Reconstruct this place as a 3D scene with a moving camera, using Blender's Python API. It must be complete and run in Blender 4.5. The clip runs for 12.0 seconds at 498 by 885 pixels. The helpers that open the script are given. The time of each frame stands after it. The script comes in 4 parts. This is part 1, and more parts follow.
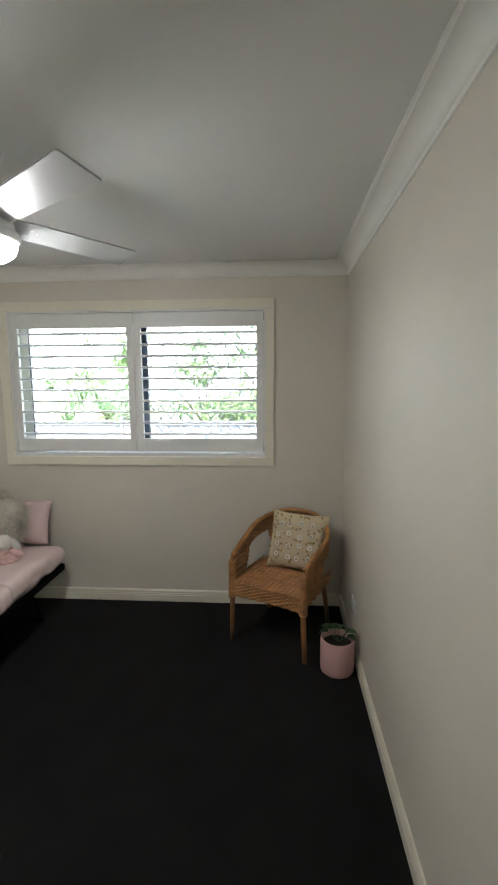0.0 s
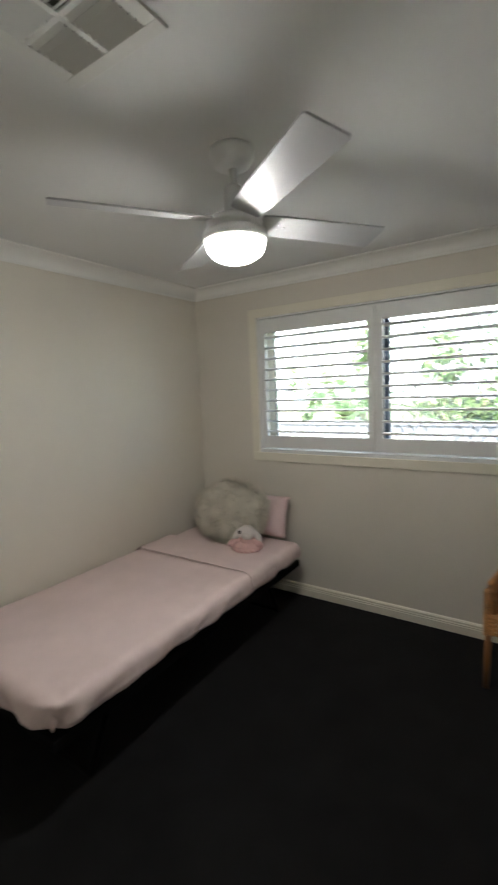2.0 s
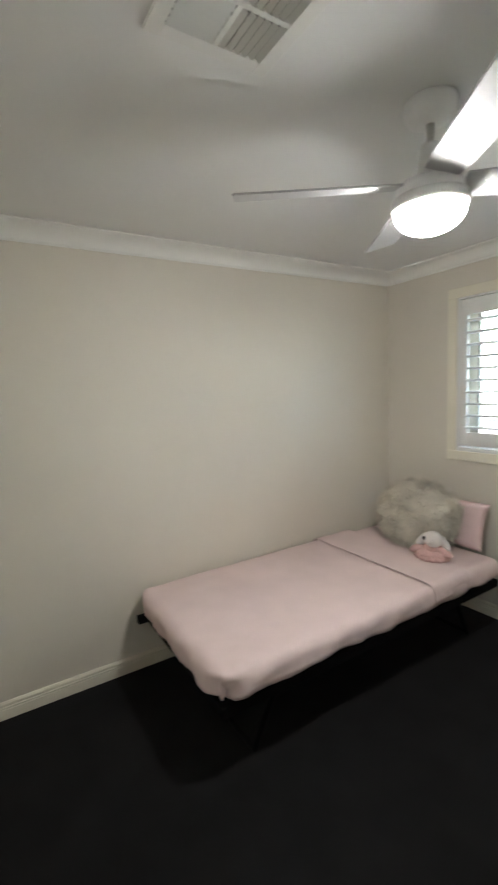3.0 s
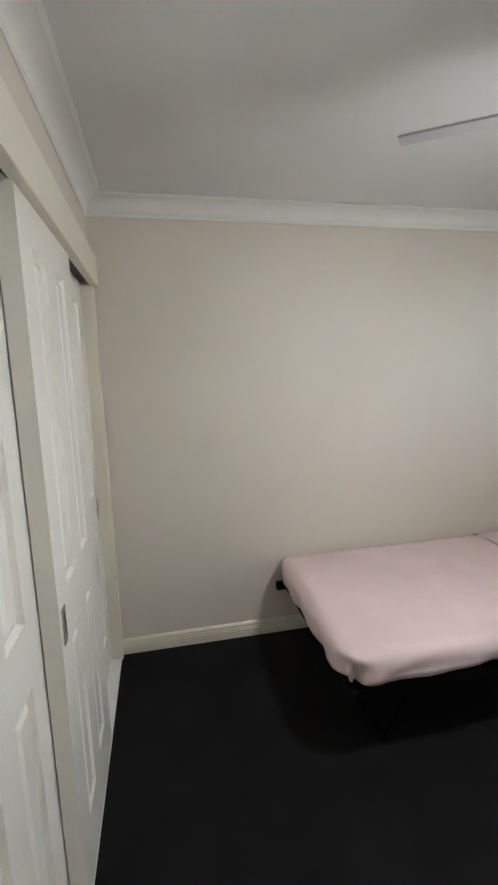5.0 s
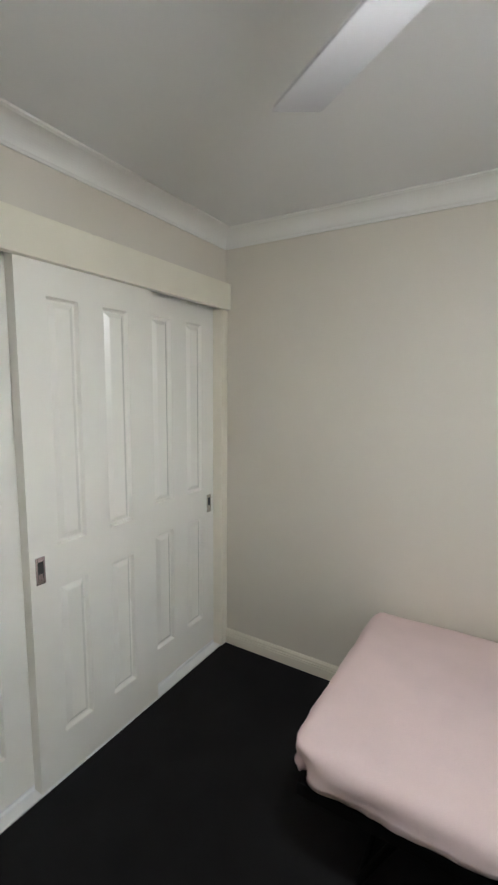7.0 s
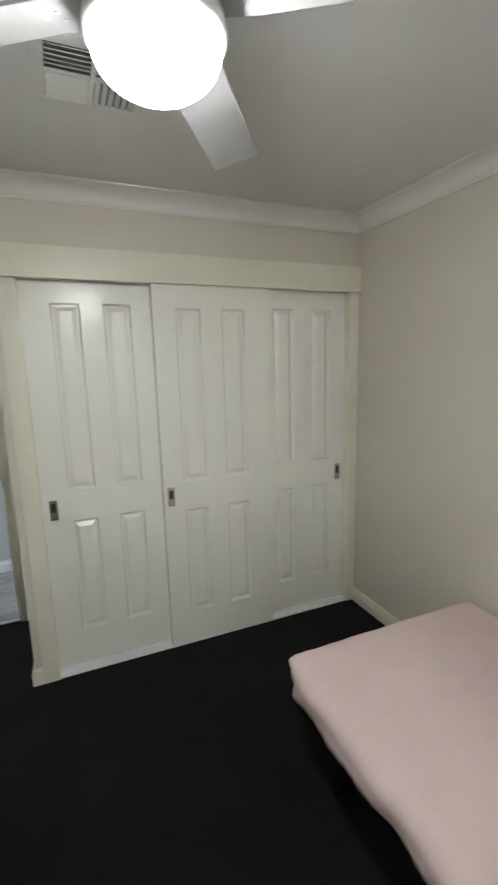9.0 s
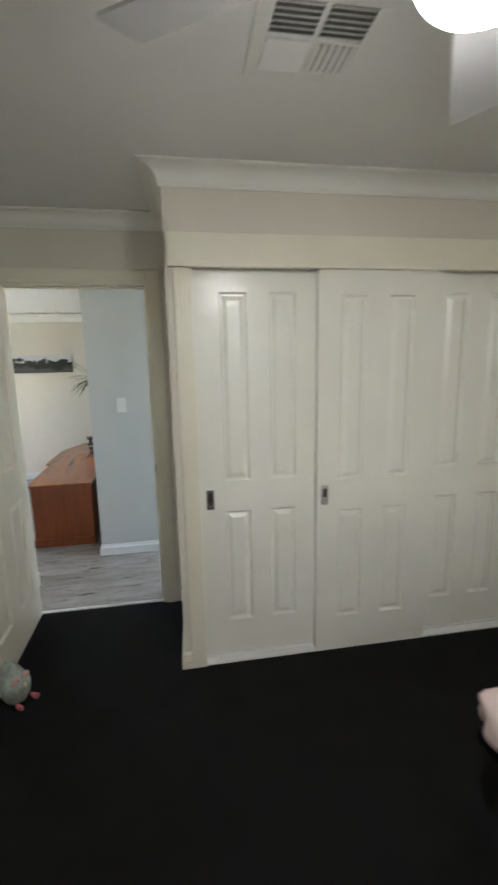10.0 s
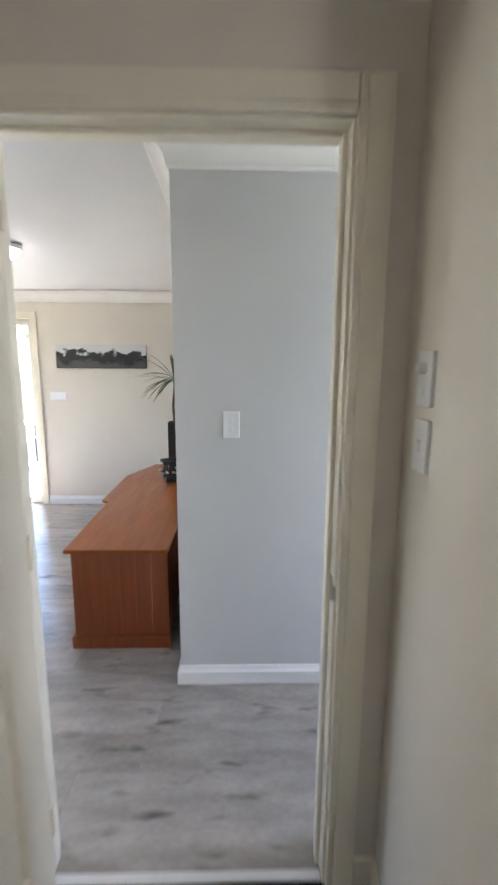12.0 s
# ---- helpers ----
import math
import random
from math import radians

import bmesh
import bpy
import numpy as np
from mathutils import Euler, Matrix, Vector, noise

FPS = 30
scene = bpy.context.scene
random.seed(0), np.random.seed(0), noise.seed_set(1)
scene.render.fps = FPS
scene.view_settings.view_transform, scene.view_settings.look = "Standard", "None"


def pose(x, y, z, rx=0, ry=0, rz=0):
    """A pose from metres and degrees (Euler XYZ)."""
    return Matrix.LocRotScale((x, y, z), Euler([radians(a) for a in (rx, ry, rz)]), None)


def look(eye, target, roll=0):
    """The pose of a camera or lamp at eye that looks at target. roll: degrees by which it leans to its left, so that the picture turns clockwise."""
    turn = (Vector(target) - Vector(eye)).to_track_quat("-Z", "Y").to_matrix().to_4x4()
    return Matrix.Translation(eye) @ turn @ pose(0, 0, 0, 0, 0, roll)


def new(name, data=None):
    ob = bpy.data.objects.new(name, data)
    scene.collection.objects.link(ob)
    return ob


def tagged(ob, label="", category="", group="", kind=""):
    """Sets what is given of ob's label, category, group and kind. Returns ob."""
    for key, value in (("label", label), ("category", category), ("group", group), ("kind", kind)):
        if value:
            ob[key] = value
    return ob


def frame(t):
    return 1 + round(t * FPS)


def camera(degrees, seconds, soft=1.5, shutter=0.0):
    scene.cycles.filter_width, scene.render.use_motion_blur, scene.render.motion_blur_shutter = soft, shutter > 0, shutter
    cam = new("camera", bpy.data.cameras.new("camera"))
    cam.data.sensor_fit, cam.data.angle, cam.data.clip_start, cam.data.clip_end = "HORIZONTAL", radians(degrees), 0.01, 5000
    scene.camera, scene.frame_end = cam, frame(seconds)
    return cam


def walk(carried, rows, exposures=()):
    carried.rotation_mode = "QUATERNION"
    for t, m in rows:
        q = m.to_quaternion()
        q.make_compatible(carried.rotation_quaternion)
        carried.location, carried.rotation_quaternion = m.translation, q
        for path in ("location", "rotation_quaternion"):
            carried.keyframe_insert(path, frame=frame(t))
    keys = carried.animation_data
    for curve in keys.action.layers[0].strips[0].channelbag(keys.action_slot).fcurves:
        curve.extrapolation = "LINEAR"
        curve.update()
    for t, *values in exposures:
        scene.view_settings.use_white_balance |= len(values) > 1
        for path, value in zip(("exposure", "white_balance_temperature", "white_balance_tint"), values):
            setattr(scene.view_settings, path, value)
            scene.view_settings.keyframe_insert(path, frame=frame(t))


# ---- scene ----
cam = camera(59.0, 12.0, soft=2.1, shutter=0.5)
PATH = [
    (0, (-0.036, -0.026, 1.64), (-0.169, 1.952, 1.37), -0.3),
    (0.5, (-0.045, 0.026, 1.648), (-0.241, 1.997, 1.374), -0.6),
    (1, (-0.078, 0.03, 1.638), (-0.508, 1.964, 1.365), -1.4),
    (1.5, (-0.108, 0.058, 1.62), (-0.828, 1.906, 1.357), -2.5),
    (2, (-0.122, 0.155, 1.608), (-1.23, 1.803, 1.368), -2.4),
    (2.5, (-0.125, 0.226, 1.603), (-1.578, 1.579, 1.363), -1.9),
    (3, (-0.138, 0.248, 1.6), (-1.829, 1.288, 1.361), -2.6),
    (3.5, (-0.145, 0.239, 1.599), (-1.973, 1.01, 1.348), -2.4),
    (5.5, (-0.185, 0.383, 1.573), (-2.16, 0.491, 1.272), -1.3),
    (6, (-0.274, 0.724, 1.591), (-2.227, 0.366, 1.351), 0.2),
    (6.5, (-0.309, 1.099, 1.58), (-2.165, 0.391, 1.349), 0.7),
    (8.5, (-0.882, 2.284, 1.623), (-1.831, 0.556, 1.285), -1.2),
    (9, (-0.857, 2.312, 1.619), (-1.62, 0.498, 1.26), -1.5),
    (9.5, (-0.745, 2.244, 1.619), (-1.31, 0.36, 1.253), -1.5),
    (10, (-0.613, 2.112, 1.609), (-0.936, 0.174, 1.235), -1.2),
    (10.5, (-0.46, 1.832, 1.589), (-0.625, -0.121, 1.194), -1.4),
    (11, (-0.388, 1.378, 1.577), (-0.46, -0.575, 1.153), 0.1),
    (11.5, (-0.285, 0.882, 1.548), (-0.286, -1.083, 1.181), 0.4),
    (12, (-0.224, 0.373, 1.522), (-0.269, -1.596, 1.175), 0.3),
]
EXPOSURES = [(0.0, 3.62, 6020, 8), (0.5, 3.62, 6020, 8), (1.0, 3.46, 6120, 8), (1.5, 3.3, 6140, 8), (2.0, 3.32, 6150, 9), (2.5, 3.52, 6200, 9), (3.0, 3.90, 6080, 9), (3.5, 3.80, 6030, 10), (6.0, 4.06, 5760, 11), (8.5, 3.56, 5980, 8), (9.0, 3.60, 5990, 8), (10.0, 3.6, 6120, 9), (10.5, 3.82, 6110, 14), (11.0, 4.02, 6100, 16), (11.5, 3.9, 6110, 17), (12.0, 3.80, 6090, 18)]
walk(cam, [(t, look(eye, target, roll)) for t, eye, target, roll in PATH], EXPOSURES)

# fixed sizes of the place, in metres
XL, XR, XE, XB = -2.573, 0.430, -0.598, -0.628  # bed wall, plain wall, wardrobe end at its front and at the door wall
YW, YD = 3.083, -0.690                # window wall, door wall
CEIL, HALL_CEIL = 2.434, 2.386
YG, YF = -1.542, -4.355                # grey hall wall, far living-room wall

# ---- world and light ----
world = bpy.data.worlds.new("sky")
scene.world = world
world.use_nodes = True
wn = world.node_tree.nodes
sky = wn.new("ShaderNodeTexSky")
sky.sky_type = "NISHITA"
sky.sun_disc = False
sky.sun_elevation, sky.sun_rotation = radians(52), radians(205)
world.node_tree.links.new(sky.outputs[0], wn["Background"].inputs[0])
wn["Background"].inputs[1].default_value = 0.13

sun = new("sun", bpy.data.lights.new("sun", "SUN"))
sun.data.energy, sun.data.angle, sun.data.color = 4.5, radians(0.5), (1.0, 0.95, 0.87)
sun.matrix_world = look((-3, -6, 10), (0, 0, 0))

# area lamp added as daylight, outside an assumed, unseen opening in the living room's east wall
day = new("daylight", bpy.data.lights.new("daylight", "AREA"))
day.data.shape, day.data.size, day.data.size_y, day.data.energy, day.data.color = "RECTANGLE", 1.45, 1.25, 0.06, (0.96, 0.97, 1.0)
day.matrix_world = look((4.12, -2.45, 1.35), (0, -2.3, 0.8))

# area lamp added for the bluish light from the hall's end; its opening is assumed
day2 = new("hall_daylight", bpy.data.lights.new("hall_daylight", "AREA"))
day2.data.shape, day2.data.size, day2.data.size_y, day2.data.energy, day2.data.color = "RECTANGLE", 0.55, 1.6, 1.12, (0.93, 0.96, 1.0)
day2.matrix_world = look((-2.32, -1.15, 1.25), (0, -1.25, 1.2))

LAMP = 9.2                            # brightness of the fan's glass bowl


# ---- materials ----
def mat(name, color, rough=0.5, var=0.06, scale=2.5, fine=120.0, bump=0.08, metal=0.0, speck=0.0, stretch=(1, 1, 1), dist=0.002):
    m = bpy.data.materials.new(name)
    m.use_nodes = True
    n, l = m.node_tree.nodes, m.node_tree.links
    p = n["Principled BSDF"]
    p.inputs["Roughness"].default_value, p.inputs["Metallic"].default_value = rough, metal
    co = n.new("ShaderNodeTexCoord")
    mp = n.new("ShaderNodeMapping")
    mp.inputs["Scale"].default_value = stretch
    l.new(co.outputs["Object"], mp.inputs["Vector"])
    big, small = n.new("ShaderNodeTexNoise"), n.new("ShaderNodeTexNoise")
    for t, s, d in ((big, scale, 4), (small, fine, 3)):
        t.inputs["Scale"].default_value, t.inputs["Detail"].default_value = s, d
        l.new(mp.outputs[0], t.inputs["Vector"])
    r = n.new("ShaderNodeMapRange")
    r.inputs["From Min"].default_value, r.inputs["From Max"].default_value = 0.3, 0.7
    r.inputs["To Min"].default_value, r.inputs["To Max"].default_value = 1 - var, 1 + var
    l.new(big.outputs[0], r.inputs["Value"])
    r2 = n.new("ShaderNodeMapRange")
    r2.inputs["From Min"].default_value, r2.inputs["From Max"].default_value = 0.3, 0.7
    r2.inputs["To Min"].default_value, r2.inputs["To Max"].default_value = 1 - speck, 1 + speck
    l.new(small.outputs[0], r2.inputs["Value"])
    mul = n.new("ShaderNodeMath")
    mul.operation = "MULTIPLY"
    l.new(r.outputs[0], mul.inputs[0])
    l.new(r2.outputs[0], mul.inputs[1])
    vm = n.new("ShaderNodeVectorMath")
    vm.operation = "SCALE"
    vm.inputs[0].default_value = color
    l.new(mul.outputs[0], vm.inputs["Scale"])
    l.new(vm.outputs[0], p.inputs["Base Color"])
    if bump:
        b = n.new("ShaderNodeBump")
        b.inputs["Strength"].default_value, b.inputs["Distance"].default_value = bump, dist
        l.new(small.outputs[0], b.inputs["Height"])
        l.new(b.outputs[0], p.inputs["Normal"])
    return m


def glow(name, color, strength):
    m = bpy.data.materials.new(name)
    m.use_nodes = True
    p = m.node_tree.nodes["Principled BSDF"]
    p.inputs["Base Color"].default_value = (0.8, 0.8, 0.8, 1)
    p.inputs["Emission Color"].default_value, p.inputs["Emission Strength"].default_value = (*color, 1), strength
    return m


def glass_mat():
    m = bpy.data.materials.new("window_glass")
    m.use_nodes = True
    p = m.node_tree.nodes["Principled BSDF"]
    p.inputs["Roughness"].default_value, p.inputs["Transmission Weight"].default_value, p.inputs["IOR"].default_value = 0.0, 1.0, 1.45
    p.inputs["Base Color"].default_value = (0.97, 0.99, 0.98, 1)
    return m


WALL = mat("greige_wall_paint", (0.69, 0.64, 0.555), 0.55, 0.03, 1.3, 260, 0.06)
GREY = mat("pale_grey_wall_paint", (0.575, 0.58, 0.568), 0.55, 0.03, 1.3, 260, 0.06)
CEILING = mat("white_ceiling_paint", (0.73, 0.73, 0.715), 0.75, 0.025, 1.1, 220, 0.06)
CORNICE = mat("white_cornice_plaster", (0.80, 0.79, 0.75), 0.6, 0.02, 3, 180, 0.04)
TRIM = mat("cream_gloss_trim", (0.79, 0.745, 0.62), 0.3, 0.03, 4, 90, 0.04)
DOOR = mat("warm_white_gloss_door", (0.84, 0.815, 0.745), 0.24, 0.02, 3, 70, 0.05)
DOORCREAM = mat("cream_gloss_door", (0.81, 0.755, 0.63), 0.3, 0.02, 3, 70, 0.05)
SHUT = mat("white_shutter_paint", (0.76, 0.755, 0.73), 0.35, 0.02, 6, 90, 0.03)
LOUVRE = mat("white_louvre_paint", (0.74, 0.74, 0.73), 0.4, 0.02, 6, 90, 0.03)
HALLTRIM = mat("white_gloss_trim", (0.80, 0.80, 0.79), 0.3, 0.02, 4, 90, 0.03)
CARPET = mat("charcoal_carpet", (0.0100, 0.0098, 0.0104), 0.97, 0.25, 5, 420, 1.0, speck=0.55, dist=0.006)
CARPET.node_tree.nodes["Principled BSDF"].inputs["Specular IOR Level"].default_value = 0.22
FAN = mat("white_fan_enamel", (0.74, 0.74, 0.73), 0.3, 0.02, 5, 60, 0.03)
BLADE = mat("silver_white_blade", (0.46, 0.46, 0.465), 0.42, 0.04, 5, 90, 0.04)
BOWL = glow("lit_opal_glass", (1.0, 0.955, 0.88), LAMP)
CHROME = mat("satin_chrome", (0.62, 0.61, 0.60), 0.18, 0.05, 9, 200, 0.02, metal=1.0)
DARKPLASTIC = mat("dark_recess_plastic", (0.035, 0.033, 0.032), 0.5)
VENT = mat("white_vent_plastic", (0.70, 0.70, 0.67), 0.45, 0.03, 6, 90, 0.03)
VENTDARK = mat("dark_vent_shade", (0.11, 0.108, 0.10), 0.8)
PINK = mat("pale_pink_cotton", (0.72, 0.57, 0.55), 0.9, 0.05, 4, 500, 0.25, speck=0.05)
PINKDEEP = mat("rose_pink_cotton", (0.72, 0.54, 0.53), 0.9, 0.06, 5, 400, 0.25, speck=0.05)
BEDIRON = mat("black_bed_iron", (0.003, 0.003, 0.0032), 0.8, 0.1, 8, 100, 0.05)
BEDIRON.node_tree.nodes["Principled BSDF"].inputs["Specular IOR Level"].default_value = 0.12
MATTRESS = mat("mattress_ticking", (0.62, 0.5, 0.5), 0.9, 0.05, 6, 300, 0.2)
FUR = mat("grey_beige_fur", (0.66, 0.61, 0.515), 0.95, 0.13, 9, 160, 0.3, speck=0.06)
WICKER = mat("honey_brown_wicker", (0.40, 0.19, 0.062), 0.42, 0.30, 14, 110, 0.6, speck=0.40)
CANE = mat("brown_cane_pole", (0.27, 0.12, 0.042), 0.4, 0.2, 14, 120, 0.2, speck=0.15, stretch=(1, 1, 0.15))
GOLDCLOTH = mat("champagne_cushion_cloth", (0.60, 0.50, 0.33), 0.7, 0.08, 7, 300, 0.3, speck=0.1)
SEQUIN = mat("pearl_sequin", (0.88, 0.87, 0.83), 0.12, 0.02, 9, 60, 0.02)
GOLDDOT = mat("antique_gold_bead", (0.33, 0.23, 0.10), 0.35, 0.1, 20, 90, 0.05, metal=0.6)
POTPINK = mat("matt_pink_ceramic", (0.60, 0.36, 0.35), 0.6, 0.04, 6, 150, 0.06)
SOIL = mat("dark_potting_soil", (0.022, 0.016, 0.011), 0.95, 0.4, 30, 140, 1.0, speck=0.4, dist=0.008)
LEAF = mat("dark_green_leaf", (0.035, 0.075, 0.03), 0.45, 0.3, 20, 80, 0.1)
LEAFVAR = mat("yellow_green_dracaena_leaf", (0.085, 0.12, 0.035), 0.45, 0.35, 15, 60, 0.1)
STEM = mat("brown_stem", (0.13, 0.09, 0.05), 0.8, 0.2, 20, 90, 0.3)
CHERRY = mat("cherry_stained_wood", (0.30, 0.088, 0.018), 0.24, 0.13, 5, 60, 0.08, speck=0.06, stretch=(6, 0.6, 6))
CHERRYV = mat("cherry_stained_boards", (0.235, 0.058, 0.013), 0.35, 0.16, 5, 60, 0.1, speck=0.08, stretch=(7, 7, 0.5))
BLACK = mat("black_metal", (0.012, 0.012, 0.012), 0.4, 0.1, 8, 90, 0.05)
PLATE = mat("white_switch_plastic", (0.80, 0.80, 0.79), 0.28, 0.01, 6, 60, 0.0)
ALU = mat("slate_blue_aluminium", (0.045, 0.06, 0.085), 0.4, 0.06, 8, 100, 0.03, metal=0.2)
ALUWHITE = mat("cream_aluminium", (0.72, 0.70, 0.60), 0.4, 0.04, 8, 100, 0.03)
GRILLE = mat("grey_security_grille", (0.17, 0.175, 0.185), 0.45, 0.1, 8, 100, 0.03)
FENCE = mat("grey_steel_fence", (0.15, 0.15, 0.16), 0.5, 0.06, 3, 80, 0.05)
GRASS = mat("garden_ground", (0.10, 0.11, 0.055), 0.95, 0.3, 2, 40, 0.6, speck=0.3, dist=0.02)
BUSH = mat("garden_leaves", (0.25, 0.33, 0.16), 0.5, 0.4, 3, 30, 0.1)
PALM = mat("palm_fronds", (0.12, 0.20, 0.10), 0.45, 0.35, 3, 30, 0.1)
BARK = mat("bark", (0.16, 0.12, 0.085), 0.9, 0.2, 9, 60, 0.6)
PAVE = mat("grey_paving", (0.36, 0.36, 0.37), 0.8, 0.1, 2, 60, 0.2)
PLUSHWHITE = mat("white_plush", (0.70, 0.66, 0.62), 0.95, 0.06, 25, 300, 0.6, speck=0.1)
PLUSHPINK = mat("pink_plush", (0.62, 0.40, 0.37), 0.95, 0.1, 25, 300, 0.6, speck=0.12)
PLUSHEYE = mat("dark_plush_eye", (0.03, 0.025, 0.025), 0.3)
PLUSHSAGE = mat("sage_patterned_plush", (0.33, 0.38, 0.34), 0.95, 0.35, 22, 300, 0.6, speck=0.1)
PLUSHROSE = mat("bright_pink_felt", (0.60, 0.16, 0.20), 0.9, 0.1, 20, 300, 0.4)
ALUSTRIP = mat("pale_metal_strip", (0.75, 0.75, 0.76), 0.3, 0.04, 8, 100, 0.03, metal=0.3)
GLASS = glass_mat()
OYSTER = glow("lit_ceiling_light", (1.0, 0.96, 0.9), 1.25)


def plank_mat():
    m = mat("grey_oak_plank", (0.31, 0.28, 0.25), 0.24, 0.2, 4.5, 40, 0.12, speck=0.12, stretch=(0.8, 3, 3))
    n, l = m.node_tree.nodes, m.node_tree.links
    p = n["Principled BSDF"]
    src = p.inputs["Base Color"].links[0].from_socket
    info, r = n.new("ShaderNodeObjectInfo"), n.new("ShaderNodeMapRange")
    r.inputs["To Min"].default_value, r.inputs["To Max"].default_value = 0.86, 1.14
    l.new(info.outputs["Random"], r.inputs["Value"])
    vm = n.new("ShaderNodeVectorMath")
    vm.operation = "SCALE"
    l.new(src, vm.inputs[0])
    l.new(r.outputs[0], vm.inputs["Scale"])
    knot, ramp = n.new("ShaderNodeTexNoise"), n.new("ShaderNodeMapRange")
    knot.inputs["Scale"].default_value = 5.0
    ramp.inputs["From Min"].default_value, ramp.inputs["From Max"].default_value = 0.60, 0.74
    ramp.inputs["To Min"].default_value, ramp.inputs["To Max"].default_value = 1.0, 0.3
    mp, co = n.new("ShaderNodeMapping"), n.new("ShaderNodeTexCoord")
    mp.inputs["Scale"].default_value = (0.8, 3, 1)
    add = n.new("ShaderNodeVectorMath")
    l.new(info.outputs["Location"], add.inputs[0])
    l.new(co.outputs["Object"], add.inputs[1])
    l.new(add.outputs[0], mp.inputs["Vector"])
    l.new(mp.outputs[0], knot.inputs["Vector"])
    l.new(knot.outputs[0], ramp.inputs["Value"])
    vm2 = n.new("ShaderNodeVectorMath")
    vm2.operation = "SCALE"
    l.new(vm.outputs[0], vm2.inputs[0])
    l.new(ramp.outputs[0], vm2.inputs["Scale"])
    l.new(vm2.outputs[0], p.inputs["Base Color"])
    return m


PLANK = plank_mat()


def thin_leaf(m):
    """Lets half of the light pass through a leaf, as thin leaves do."""
    n, l = m.node_tree.nodes, m.node_tree.links
    p, out = n["Principled BSDF"], n["Material Output"]
    tr, mix = n.new("ShaderNodeBsdfTranslucent"), n.new("ShaderNodeMixShader")
    l.new(p.inputs["Base Color"].links[0].from_socket, tr.inputs["Color"])
    l.new(p.outputs[0], mix.inputs[1])
    l.new(tr.outputs[0], mix.inputs[2])
    l.new(mix.outputs[0], out.inputs["Surface"])


for m in (BUSH, PALM):
    thin_leaf(m)


def canvas_mat():
    """A dark landscape print: pale sky above dark tree masses and a grey track."""
    m = bpy.data.materials.new("landscape_print")
    m.use_nodes = True
    n, l = m.node_tree.nodes, m.node_tree.links
    p = n["Principled BSDF"]
    p.inputs["Roughness"].default_value = 0.6
    co, sep = n.new("ShaderNodeTexCoord"), n.new("ShaderNodeSeparateXYZ")
    l.new(co.outputs["Generated"], sep.inputs[0])
    t = n.new("ShaderNodeTexNoise")
    t.inputs["Scale"].default_value, t.inputs["Detail"].default_value = 3.2, 6
    mp = n.new("ShaderNodeMapping")
    mp.inputs["Scale"].default_value = (2.2, 1, 0.7)
    l.new(co.outputs["Generated"], mp.inputs[0])
    l.new(mp.outputs[0], t.inputs["Vector"])
    add = n.new("ShaderNodeMath")
    add.operation = "MULTIPLY_ADD"
    add.inputs[1].default_value = 1.3
    l.new(t.outputs[0], add.inputs[0])
    l.new(sep.outputs["Z"], add.inputs[2])
    ramp = n.new("ShaderNodeValToRGB")
    e = ramp.color_ramp.elements
    e[0].position, e[0].color = 0.60, (0.09, 0.085, 0.08, 1)
    e[1].position, e[1].color = 1.0, (0.62, 0.62, 0.62, 1)
    for pos, c in ((0.76, (0.02, 0.022, 0.018, 1)), (0.93, (0.03, 0.032, 0.028, 1))):
        e.new(pos).color = c
    half = n.new("ShaderNodeMath")
    half.operation = "MULTIPLY"
    half.inputs[1].default_value = 0.72
    l.new(add.outputs[0], half.inputs[0])
    l.new(half.outputs[0], ramp.inputs[0])
    l.new(ramp.outputs[0], p.inputs["Base Color"])
    return m


PRINT = canvas_mat()


# ---- building helpers ----
def bx(bm, x0, x1, y0, y1, z0, z1, bevel=0.0, mi=0):
    r = bmesh.ops.create_cube(bm, size=1)
    for v in r["verts"]:
        v.co = (x0 + (v.co.x + 0.5) * (x1 - x0), y0 + (v.co.y + 0.5) * (y1 - y0), z0 + (v.co.z + 0.5) * (z1 - z0))
    faces = list({f for v in r["verts"] for f in v.link_faces})
    for f in faces:
        f.material_index = mi
    if bevel:
        edges = list({e for v in r["verts"] for e in v.link_edges})
        bmesh.ops.bevel(bm, geom=edges, offset=bevel, segments=2, affect="EDGES", profile=0.6)


def mesh_of(name, bm, *mats, smooth=False):
    me = bpy.data.meshes.new(name)
    bmesh.ops.recalc_face_normals(bm, faces=bm.faces)
    if smooth:
        for f in bm.faces:
            f.smooth = True
    bm.to_mesh(me)
    bm.free()
    for m in mats:
        me.materials.append(m)
    return me


def struct(name, bm, material, label="", smooth=False):
    return tagged(new(name, mesh_of(name, bm, material, smooth=smooth)), label, "", "", "structure")


def thing(name, loc, rz, label, category, group=""):
    ob = new(name)
    ob.empty_display_size = 0.1
    ob.matrix_world = pose(*loc, 0, 0, rz)
    return tagged(ob, label, category, group)


def part(name, bm, material, parent, label="", smooth=False):
    ob = new(name, mesh_of(name, bm, *(material if isinstance(material, tuple) else (material,)), smooth=smooth))
    ob.parent = parent
    return tagged(ob, label)


def box_part(name, material, parent, dims, bevel=0.0, label=""):
    bm = bmesh.new()
    bx(bm, *dims, bevel)
    return part(name, bm, material, parent, label)


